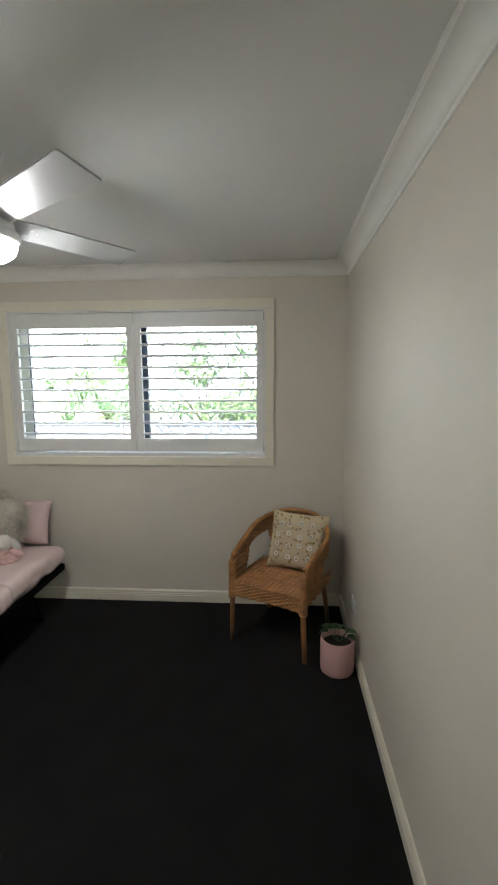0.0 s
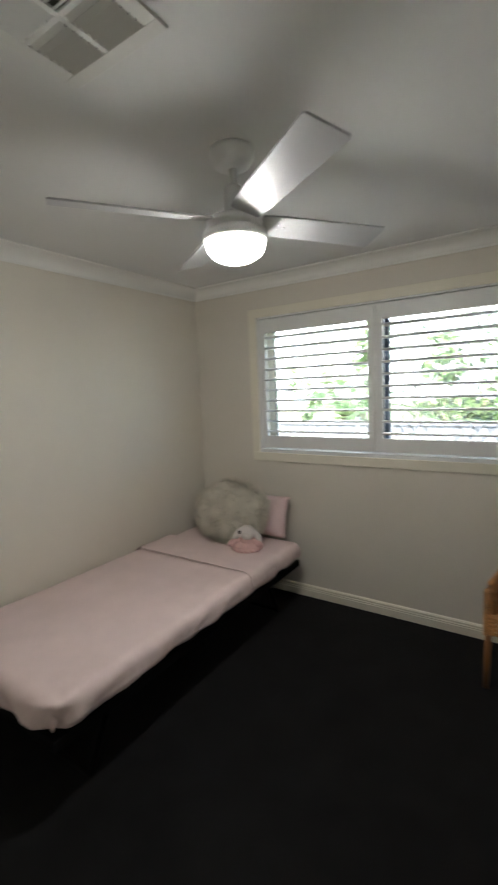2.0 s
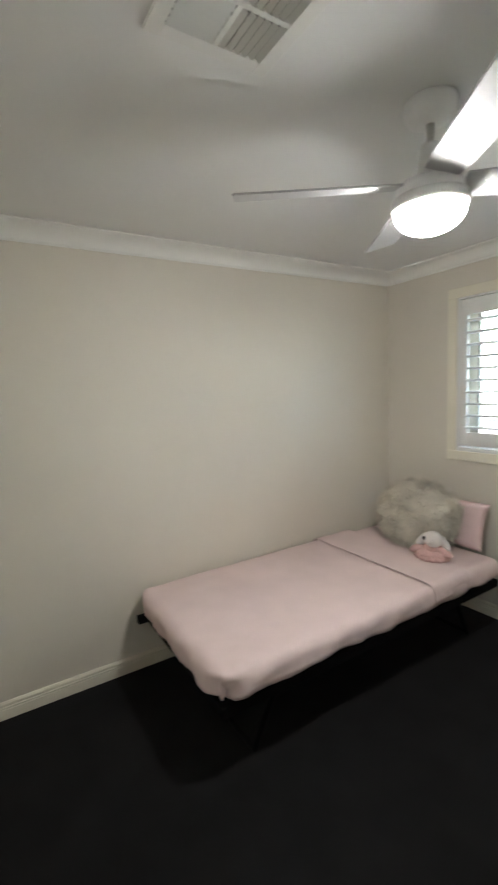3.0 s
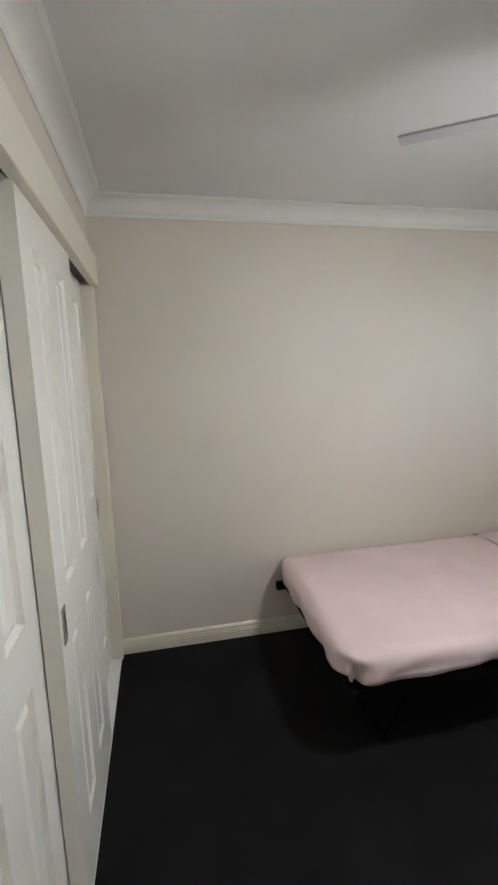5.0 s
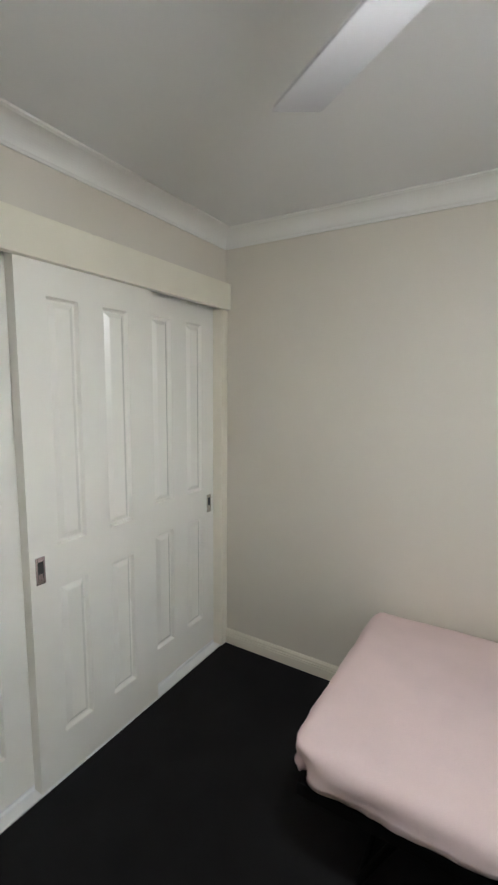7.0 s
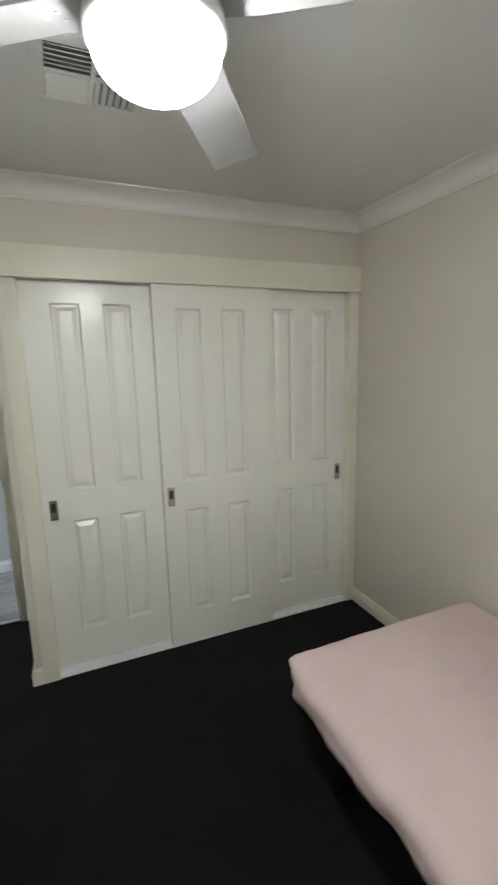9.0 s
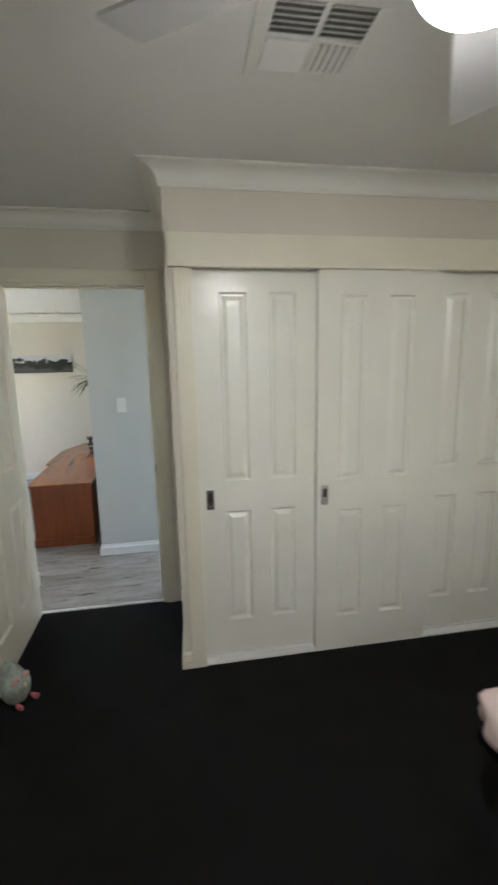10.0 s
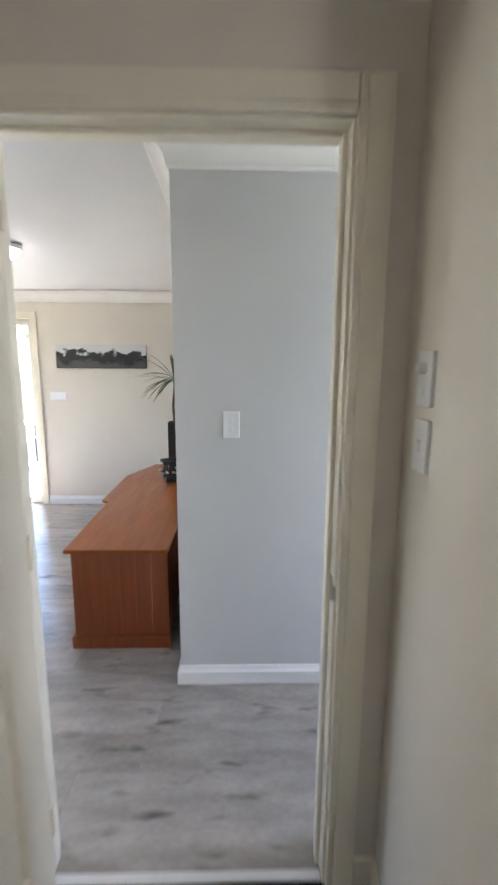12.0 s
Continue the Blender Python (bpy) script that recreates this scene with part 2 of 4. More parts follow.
def lathe(bm, profile, n=32, c=(0, 0, 0), mi=0):
    rings = []
    for r, z in profile:
        rings.append([bm.verts.new((c[0] + max(r, 1e-4) * math.cos(2 * math.pi * i / n), c[1] + max(r, 1e-4) * math.sin(2 * math.pi * i / n), c[2] + z)) for i in range(n)])
    for a, b in zip(rings, rings[1:]):
        for i in range(n):
            bm.faces.new((a[i], a[(i + 1) % n], b[(i + 1) % n], b[i])).material_index = mi
    bm.faces.new(rings[0]).material_index = mi
    bm.faces.new(rings[-1][::-1]).material_index = mi


def tube(bm, pts, r, n=6, mi=0):
    pts = [Vector(p) for p in pts]
    rings, up = [], Vector((0.13, 0.21, 0.97))
    for i, p in enumerate(pts):
        d = (pts[min(i + 1, len(pts) - 1)] - pts[max(i - 1, 0)]).normalized()
        a = d.cross(up)
        if a.length < 1e-3:
            a = d.cross(Vector((1, 0, 0)))
        a.normalize()
        b = d.cross(a)
        rr = r[i] if isinstance(r, (list, tuple)) else r
        rings.append([bm.verts.new(p + rr * (math.cos(2 * math.pi * k / n) * a + math.sin(2 * math.pi * k / n) * b)) for k in range(n)])
    for u, v in zip(rings, rings[1:]):
        for k in range(n):
            bm.faces.new((u[k], u[(k + 1) % n], v[(k + 1) % n], v[k])).material_index = mi
    bm.faces.new(rings[0]).material_index = mi
    bm.faces.new(rings[-1][::-1]).material_index = mi


def ball(bm, c, s, mi=0, u=16, v=10, turn=None, lump=0.0):
    r = bmesh.ops.create_uvsphere(bm, u_segments=u, v_segments=v, radius=1)
    m = (turn or Matrix.Identity(4))
    for q in r["verts"]:
        k = 1 + lump * noise.noise(q.co * 2.3 + Vector(c) * 7)
        q.co = Vector(c) + m.to_3x3() @ Vector((q.co.x * s[0] * k, q.co.y * s[1] * k, q.co.z * s[2] * k))
    for f in {f for q in r["verts"] for f in q.link_faces}:
        f.material_index = mi


def sweep(bm, path, profile, closed=False):
    """A profile of (inward offset, z) run along a plan path with mitred corners; the room lies on the path's left."""
    n = len(path)
    pts = [Vector(p) for p in path]
    rings = []
    for i, p in enumerate(pts):
        d1 = (p - pts[i - 1]).normalized() if (closed or i > 0) else None
        d2 = (pts[(i + 1) % n] - p).normalized() if (closed or i < n - 1) else None
        d1, d2 = d1 or d2, d2 or d1
        n1, n2 = Vector((-d1.y, d1.x)), Vector((-d2.y, d2.x))
        off = (n1 + n2) / (1 + n1.dot(n2))
        rings.append([bm.verts.new((p.x + off.x * o, p.y + off.y * o, z)) for o, z in profile])
    k = len(profile)
    for i in range(n if closed else n - 1):
        a, b = rings[i], rings[(i + 1) % n]
        for j in range(k):
            bm.faces.new((a[j], a[(j + 1) % k], b[(j + 1) % k], b[j]))
    if not closed:
        bm.faces.new(rings[0])
        bm.faces.new(rings[-1][::-1])


def cove(top, drop=0.085, out=0.092):
    pts = [(0.0, top - drop), (0.007, top - drop), (0.010, top - drop + 0.008)]
    for i in range(13):
        a = math.pi * 0.5 * i / 12
        pts.append((0.012 + (out - 0.024) * (1 - math.cos(a)), top - drop + 0.010 + (drop - 0.022) * math.sin(a)))
    return pts + [(out - 0.008, top - 0.010), (out, top - 0.008), (out, top - 0.0005), (0.0, top - 0.0005)]


BASE = [(0.0, 0.0), (0.015, 0.0), (0.015, 0.050), (0.012, 0.053), (0.0155, 0.057), (0.0155, 0.064), (0.0115, 0.067), (0.0145, 0.071), (0.0135, 0.080), (0.006, 0.090), (0.0, 0.090)]


def leaf(bm, base, way, length, width, droop=0.3, n=4, mi=0):
    way = Vector(way).normalized()
    side = way.cross(Vector((0, 0, 1)))
    if side.length < 1e-3:
        side = Vector((1, 0, 0))
    side.normalize()
    p, prev, d = Vector(base), None, way.copy()
    for i in range(n + 1):
        f = i / n
        w = width * 0.5 * (math.sin(math.pi * min(0.97, f * 0.85 + 0.12)) ** 0.8)
        up = side.cross(d).normalized() * w * 0.35
        ring = [bm.verts.new(p - side * w + up), bm.verts.new(p), bm.verts.new(p + side * w + up)]
        if prev:
            for k in range(2):
                bm.faces.new((prev[k], prev[k + 1], ring[k + 1], ring[k])).material_index = mi
        prev = ring
        d = (d + Vector((0, 0, -droop / n))).normalized()
        p = p + d * (length / n)


# ---- structure ----
def boxes(name, material, label, *dims):
    bm = bmesh.new()
    for d in dims:
        bx(bm, *d)
    return struct(name, bm, material, label)


T = 0.10
boxes("floor", CARPET, "charcoal carpet with a short dense pile", (XL - T, XR + T, YD - 0.010, YW + T, -0.12, 0.0))
boxes("ceiling", CEILING, "plain white painted plaster ceiling", (XL - T, XR + T, YD - 0.115, YW + T, CEIL, CEIL + 0.1))
boxes("wall_west", WALL, "warm greige painted wall beside the bed", (XL - T, XL, -0.72, YW + T, 0, CEIL))
boxes("wall_east", WALL, "plain warm greige painted wall", (XR, XR + T, YD, YW + T, 0, CEIL))
WX0, WX1, WZ0, WZ1 = -1.972, -0.127, 1.112, 2.144
boxes("wall_north", WALL, "greige painted wall round the shuttered window", (XL, WX0, YW, YW + T, 0, CEIL), (WX1, XR, YW, YW + T, 0, CEIL),
      (WX0, WX1, YW, YW + T, 0, WZ0), (WX0, WX1, YW, YW + T, WZ1, CEIL))
OPX0, OPX1 = -2.497, -0.705
boxes("wall_wardrobe", WALL, "greige painted wall above and beside the built-in wardrobe", (XL, XE, -0.09, 0, 2.06, CEIL), (OPX1 + 0.02, XE, -0.09, 0, 0, 2.06), (XL, OPX0 - 0.02, -0.09, 0, 0, 2.06))
bm = bmesh.new()
bx(bm, XE - 0.12, XE, YD - 0.11, -0.09, 0, CEIL)
for v in bm.verts:
    if v.co.x > XE - 0.01:
        v.co.x = XE + (XB - XE) * v.co.y / YD
struct("wall_wardrobe_end", bm, WALL, "greige painted end wall of the wardrobe beside the doorway")
boxes("wall_wardrobe_back", WALL, "back wall of the wardrobe", (XL, XE - 0.12, -0.72, -0.62, 0, CEIL))
DX0, DX1, DZ = -0.472, 0.345, 2.048
boxes("wall_south", WALL, "greige painted wall round the bedroom doorway", (XB, DX0 - 0.02, YD - 0.11, YD, 0, CEIL), (DX1 + 0.02, XR + T, YD - 0.11, YD, 0, CEIL), (DX0 - 0.02, DX1 + 0.02, YD - 0.11, YD, DZ + 0.02, CEIL))

bm = bmesh.new()
sweep(bm, [(XL, 0), (XE, 0), (XB, YD), (XR, YD), (XR, YW), (XL, YW)], cove(CEIL), True)
struct("cornice", bm, CORNICE, "white coved plaster cornice round the bedroom")
for path in ([(XR, YD + 0.02), (XR, YW), (XL, YW), (XL, 0.002)], [(-0.633, 0), (XE, 0), (XB, YD), (-0.562, YD)]):
    bm = bmesh.new()
    sweep(bm, path, BASE)
    struct("baseboard", bm, TRIM, "cream grooved skirting board above the carpet")

# doorway lining, stops and architraves
bm = bmesh.new()
bx(bm, DX0 - 0.02, DX0, YD - 0.112, YD + 0.004, 0, DZ + 0.02)
bx(bm, DX1, DX1 + 0.02, YD - 0.112, YD + 0.004, 0, DZ + 0.02)
bx(bm, DX0, DX1, YD - 0.112, YD + 0.004, DZ, DZ + 0.02)
bx(bm, DX0, DX0 + 0.012, YD - 0.085, YD - 0.045, 0, DZ, 0.002)
bx(bm, DX1 - 0.012, DX1, YD - 0.085, YD - 0.045, 0, DZ, 0.002)
bx(bm, DX0 + 0.012, DX1 - 0.012, YD - 0.085, YD - 0.045, DZ - 0.012, DZ, 0.002)
struct("trim_door_lining", bm, TRIM, "cream gloss door lining with door stops")


def architrave(y, s, m):
    """Moulded strips on three sides of the bedroom doorway, on the wall face y, standing out towards s."""
    w = 0.080
    for dims in ((DX0 - w - 0.008, DX0 - 0.008, 0, DZ + 0.008 + w), (DX1 + 0.008, min(DX1 + 0.008 + w, XR - 0.016), 0, DZ + 0.008 + w), (DX0 - 0.008, DX1 + 0.008, DZ + 0.008, DZ + 0.008 + w)):
        bm = bmesh.new()
        x0, x1, z0, z1 = dims
        bx(bm, x0, x1, *sorted((y, y + s * 0.018)), z0, z1, 0.005)
        wide = x1 - x0 > z1 - z0
        if wide:
            bx(bm, x0 + 0.002, x1 - 0.002, *sorted((y + s * 0.017, y + s * 0.022)), z0 + 0.02, z1 - 0.012, 0.002)
        else:
            inner = x0 > 0
            bx(bm, x0 + (0.02 if inner else 0.012), x1 - (0.012 if inner else 0.02), *sorted((y + s * 0.017, y + s * 0.022)), z0, z1 - 0.012, 0.002)
        struct("trim_architrave", bm, m, "cream moulded architrave of the doorway")


architrave(YD, 1, TRIM)
architrave(YD - 0.11, -1, HALLTRIM)
boxes("trim_threshold", ALUSTRIP, "pale metal strip between carpet and planks", (DX0 + 0.002, DX1 - 0.002, YD - 0.030, YD - 0.002, -0.002, 0.006))
box_strike = bmesh.new()
bx(box_strike, DX0, DX0 + 0.002, YD - 0.040, YD - 0.012, 0.90, 0.97)
bx(box_strike, DX0 - 0.004, DX0 + 0.0035, YD - 0.014, YD + 0.007, 0.915, 0.955, 0.001)
struct("trim_strike_plate", box_strike, CHROME, "worn metal strike plate in the door lining")

# window trim, frame, glass, grille
bm = bmesh.new()
for d in ((-2.039, -0.067, 2.144, 2.209), (-2.039, -0.067, 1.047, 1.112), (-2.039, -1.972, 1.112, 2.144), (-0.127, -0.067, 1.112, 2.144)):
    bx(bm, d[0], d[1], YW - 0.020, YW, d[2], d[3], 0.003)
struct("trim_window_architrave", bm, TRIM, "cream flat architrave round the window")
bm = bmesh.new()
for d in ((WX0, WX0 + 0.02, WZ0, WZ1), (WX1 - 0.012, WX1, WZ0, WZ1), (WX0 + 0.02, WX1 - 0.012, WZ1 - 0.012, WZ1), (WX0 + 0.02, WX1 - 0.012, WZ0, WZ0 + 0.026)):
    bx(bm, d[0], d[1], YW - 0.012, YW + T + 0.06, d[2], d[3])
struct("trim_window_reveal", bm, SHUT, "white lining of the window opening")
win = tagged(thing("window_1", (0, YW + 0.10, WZ0), 0, "sliding aluminium window with a security grille behind white shutters", "window"), kind="structure")
for dims, m in (((WX0 + 0.02, WX1 - 0.012, 0, 0.05, 0.014, 0.075), ALU), ((WX0 + 0.02, WX1 - 0.012, 0, 0.05, 0.97, 1.028), ALU), ((WX0 + 0.02, WX0 + 0.085, 0, 0.05, 0.075, 0.97), ALUWHITE),
                ((WX1 - 0.055, WX1 - 0.012, 0, 0.05, 0.075, 0.97), ALUWHITE), ((-1.045, -0.995, 0.002, 0.048, 0.075, 0.97), ALU), ((WX0 + 0.085, WX0 + 0.093, 0.002, 0.012, 0.075, 0.97), GRILLE)):
    box_part("window_frame", m, win, dims, 0.003)
for x0, x1, y in ((WX0 + 0.093, -1.045, 0.02), (-0.995, WX1 - 0.055, 0.03)):
    ob = box_part("pane", GLASS, win, (x0, x1, y, y + 0.004, 0.075, 0.97))
    ob.visible_shadow = False
bm = bmesh.new()
gx0, gx1, gz0, gz1, step = -0.995, WX1 - 0.055, 0.075, 0.97, 0.076
for k in range(-14, 26):
    for s in (1, -1):
        pts = []
        for j in range(0, 61):
            z = gz0 + (gz1 - gz0) * j / 60
            x = gx0 + k * step + s * (z - gz0) * 0.8
            if gx0 <= x <= gx1:
                pts.append((x, 0.058 + 0.003 * s, z))
        if len(pts) > 1:
            tube(bm, (pts[0], pts[-1]), 0.0042, 4)
part("security_grille", bm, GRILLE, win, "grey diamond mesh grille")


def shutter(x0, x1):
    z0, z1 = 1.150, 2.127
    t = thing("plantation_shutter", ((x0 + x1) / 2, YW + 0.005, z0), 0, "white plantation shutter with open flat louvres in the window", "shutter", "window shutters")
    w = (x1 - x0) / 2
    h = z1 - z0
    st, rb, rt = 0.048, 0.092, 0.101
    for d in ((-w, -w + st, 0.0, h), (w - st, w, 0.0, h)):
        box_part("stile", SHUT, t, (d[0], d[1], -0.014, 0.014, d[2], d[3]), 0.002)
    box_part("rail", SHUT, t, (-w + st, w - st, -0.013, 0.013, 0.0, rb), 0.002)
    box_part("rail", SHUT, t, (-w + st, w - st, -0.013, 0.013, h - rt, h), 0.002)
    me = None
    for i in range(10):
        z = rb + 0.035 + 0.0790 * i
        if me is None:
            bm = bmesh.new()
            ring = [(0.040 * math.cos(a), 0.0084 * math.sin(a)) for a in [2 * math.pi * k / 14 for k in range(14)]]
            a = [bm.verts.new((-w + st + 0.002, y, q)) for y, q in ring]
            b = [bm.verts.new((w - st - 0.002, y, q)) for y, q in ring]
            for k in range(14):
                bm.faces.new((a[k], a[(k + 1) % 14], b[(k + 1) % 14], b[k]))
            bm.faces.new(a)
            bm.faces.new(b[::-1])
            me = mesh_of("louvre", bm, LOUVRE, smooth=False)
        ob = new("louvre", me)
        ob.parent = t
        ob.matrix_local = pose(0, 0, z, -3)


shutter(-1.950, -1.057)
shutter(-1.053, -0.142)

# hall and living room shell
boxes("wall_hall_grey", GREY, "pale grey painted wall in the hall", (-2.2, 0.055, YG - 0.10, YG, 0, HALL_CEIL))
boxes("wall_hall_return", GREY, "pale grey wall end in the living room", (-0.05, 0.055, YF, YG - 0.10, 0, HALL_CEIL))
# unseen end wall, left open only to let the added hall lamp in
boxes("wall_hall_end", GREY, "pale grey wall at the hall's end", (-2.3, -2.2, YG - 0.1, -1.43, 0, HALL_CEIL), (-2.3, -2.2, -0.87, YD - 0.11, 0, HALL_CEIL), (-2.3, -2.2, -1.43, -0.87, 0, 0.43), (-2.3, -2.2, -1.43, -0.87, 2.07, HALL_CEIL))
boxes("wall_hall_north", GREY, "pale grey wall of the living room beside the bedroom", (XR + T, 4.0, YD - 0.21, YD - 0.11, 0, HALL_CEIL), (-2.2, XE - 0.09, YD - 0.14, YD - 0.055, 0, HALL_CEIL))
GX0, GX1, GZ1 = 1.93, 3.3, 1.98
boxes("wall_living_far", WALL, "warm greige wall at the living room's end", (-0.05, GX0, YF - 0.1, YF, 0, HALL_CEIL), (GX1, 4.1, YF - 0.1, YF, 0, HALL_CEIL), (GX0, GX1, YF - 0.1, YF, GZ1, HALL_CEIL))
# east wall is out of view; its opening is assumed and sized for the light
boxes("wall_living_east", WALL, "unseen warm greige wall with an opening for the added daylight lamp", (4.0, 4.1, YF, -3.2, 0, HALL_CEIL), (4.0, 4.1, -1.7, YD - 0.11, 0, HALL_CEIL), (4.0, 4.1, -3.2, -1.7, 2.0, HALL_CEIL), (4.0, 4.1, -3.2, -1.7, 0, 0.7))
DIP = 0.142                           # fall of the living room's ceiling to its far wall


def dipped(bm):
    for v in bm.verts:
        if v.co.z > 2.0 and v.co.y < YG:
            v.co.z -= DIP * min(1.0, (YG - v.co.y) / (YG - YF))


bm = bmesh.new()
bx(bm, -2.3, 4.1, YG, YD - 0.115, HALL_CEIL, HALL_CEIL + 0.1)
bx(bm, -2.3, 4.1, YF - 0.1, YG, HALL_CEIL, HALL_CEIL + 0.1)
dipped(bm)
struct("ceiling_living", bm, CEILING, "white painted ceiling of hall and living room")
bm = bmesh.new()
sweep(bm, [(-2.2, YD - 0.14), (-2.2, YG), (0.055, YG), (0.055, YF), (4.0, YF), (4.0, YG), (4.0, YD - 0.21), (XR + T, YD - 0.21)], cove(HALL_CEIL, 0.10, 0.10))
dipped(bm)
struct("cornice", bm, CORNICE, "white coved plaster cornice of hall and living room")
HB = [(0.0, 0.0), (0.016, 0.0), (0.016, 0.062), (0.010, 0.075), (0.006, 0.092), (0.0, 0.092)]
for path in ([(-2.2, YG), (0.055, YG), (0.055, YF), (GX0 - 0.07, YF)], [(GX1 + 0.07, YF), (4.0, YF), (4.0, -0.9)]):
    bm = bmesh.new()
    sweep(bm, path, HB)
    struct("baseboard", bm, HALLTRIM, "white gloss skirting board on the hall wall")
boxes("floor_hall", DARKPLASTIC, "dark bed under the floating plank floor", (-2.3, 4.1, YF - 0.1, YD - 0.011, -0.12, -0.008))

# glass door at the far end
gd = tagged(thing("door_2", (GX0, YF, 0), 0, "glazed garden door in a cream frame, daylight behind it", "door"), kind="structure")
for d in ((-0.065, 0.0, 0, GZ1 + 0.065), (GX1 - GX0, GX1 - GX0 + 0.065, 0, GZ1 + 0.065), (0.0, GX1 - GX0, GZ1, GZ1 + 0.065)):
    box_part("architrave", TRIM, gd, (d[0], d[1], 0.0, 0.02, d[2], d[3]), 0.003)
for d in ((0.0, 0.05, 0.0, GZ1), (0.66, 0.71, 0.0, GZ1), (GX1 - GX0 - 0.05, GX1 - GX0, 0.0, GZ1), (0.05, 0.66, 0, 0.07), (0.05, 0.66, GZ1 - 0.06, GZ1)):
    box_part("door_frame", ALUWHITE, gd, (d[0], d[1], -0.09, -0.04, d[2], d[3]), 0.002)
ob = box_part("pane", GLASS, gd, (0.05, GX1 - GX0 - 0.05, -0.066, -0.062, 0.07, GZ1 - 0.06))
ob.visible_shadow = False
for i in range(3):
    box_part("blind_slat", TRIM, gd, (0.052, 0.66, -0.034, -0.008, GZ1 - 0.045 - 0.045 * i, GZ1 - 0.040 - 0.045 * i), 0.001)

# ---- garden ----
HAZE = glow("bright_hazy_sky", (0.93, 0.97, 1.0), 0.44)
boxes("backdrop", HAZE, "bright hazy white sky behind the garden", (-40, 40, 52, 52.1, -0.5, 40))
boxes("ground", GRASS, "garden ground outside the house", (-60, 60, -60, YF - 0.5, -0.5, -0.42), (-60, 60, YW + 0.3, 60, -0.5, -0.42), (-60, -2.8, YF - 0.5, YW + 0.3, -0.5, -0.42), (4.3, 60, YF - 0.5, YW + 0.3, -0.5, -0.42))
boxes("pavement", PAVE, "pale grey paving outside the glazed door", (0.5, 6, YF - 5, YF - 0.12, -0.41, -0.06))
fence = thing("garden_fence", (0, 6.4, -0.42), 0, "pale grey steel sheet fence along the garden", "fence")
for i in range(-5, 4):
    bm = bmesh.new()
    x = i * 2.37
    for k in range(12):
        bx(bm, x + k * 0.194, x + k * 0.194 + 0.13, -0.012, 0.012, 0.05, 1.44)
        bx(bm, x + k * 0.194 + 0.13, x + k * 0.194 + 0.194, -0.004, 0.020, 0.05, 1.44)
    part("panel", bm, FENCE, fence)
    box_part("post", FENCE, fence, (x - 0.025, x + 0.025, -0.03, 0.03, 0, 1.56), 0.004)
    box_part("rail", FENCE, fence, (x, x + 2.32, -0.026, 0.026, 1.44, 1.50), 0.004)


def bush(name, loc, h, r, count, size, m, label, seed):
    rnd = random.Random(seed)
    t = thing(name, loc, 0, label, "tree")
    bm = bmesh.new()
    tube(bm, [(0, 0, 0), (0.04, 0.03, h * 0.3), (-0.05, 0.05, h * 0.6)], [0.07, 0.055, 0.03], 8)
    for k in range(6):
        a = rnd.uniform(0, 6.28)
        z = h * rnd.uniform(0.25, 0.5)
        tube(bm, [(0, 0, z), (0.35 * r * math.cos(a), 0.35 * r * math.sin(a), z + 0.2 * h), (0.7 * r * math.cos(a), 0.7 * r * math.sin(a), z + 0.35 * h)], [0.03, 0.02, 0.008], 6)
    part("trunk", bm, BARK, t)
    bm = bmesh.new()
    clumps = [(Vector((rnd.gauss(0, 0.45) * r, rnd.gauss(0, 0.45) * r, h * rnd.uniform(0.25, 1.0))), rnd.uniform(0.2, 0.42) * r) for _ in range(16)]
    for i in range(count):
        c, cr = rnd.choice(clumps)
        d = Vector((rnd.gauss(0, 1), rnd.gauss(0, 1), rnd.gauss(0, 1))).normalized()
        leaf(bm, c + d * cr * rnd.uniform(0.4, 1.0), d + Vector((0, 0, 0.2)), size * rnd.uniform(0.6, 1.3), size * 0.42, 0.5, 2)
    part("crown", bm, m, t)


bush("tree", (1.45, 8.4, -0.42), 4.0, 1.4, 3200, 0.15, BUSH, "sunlit leafy green tree behind the fence", 3)
bush("shrub", (-1.6, 9.2, -0.42), 2.7, 1.3, 3000, 0.14, BUSH, "pale green shrub behind the fence", 5)
bush("shrub", (-3.6, 9.0, -0.42), 2.9, 1.2, 3000, 0.14, BUSH, "leafy shrub behind the palm", 14)
bush("tree", (-0.6, 10.5, -0.42), 3.6, 1.6, 3500, 0.15, BUSH, "tall pale green tree behind the fence", 15)
bush("tree", (3.1, -9.5, -0.42), 3.8, 1.6, 3500, 0.16, BUSH, "pale green garden tree beyond the glazed door", 9)
bush("shrub", (4.8, -8.2, -0.42), 2.4, 1.1, 1800, 0.15, BUSH, "garden shrub beyond the glazed door", 12)
rnd = random.Random(21)
palm = thing("palm", (-2.9, 8.0, -0.42), 0, "green palm with arching fronds behind the fence", "palm tree")
bm = bmesh.new()
tube(bm, [(0, 0, 0), (0.03, 0, 0.8), (0, 0.02, 1.5)], [0.12, 0.10, 0.08], 10)
part("trunk", bm, BARK, palm)
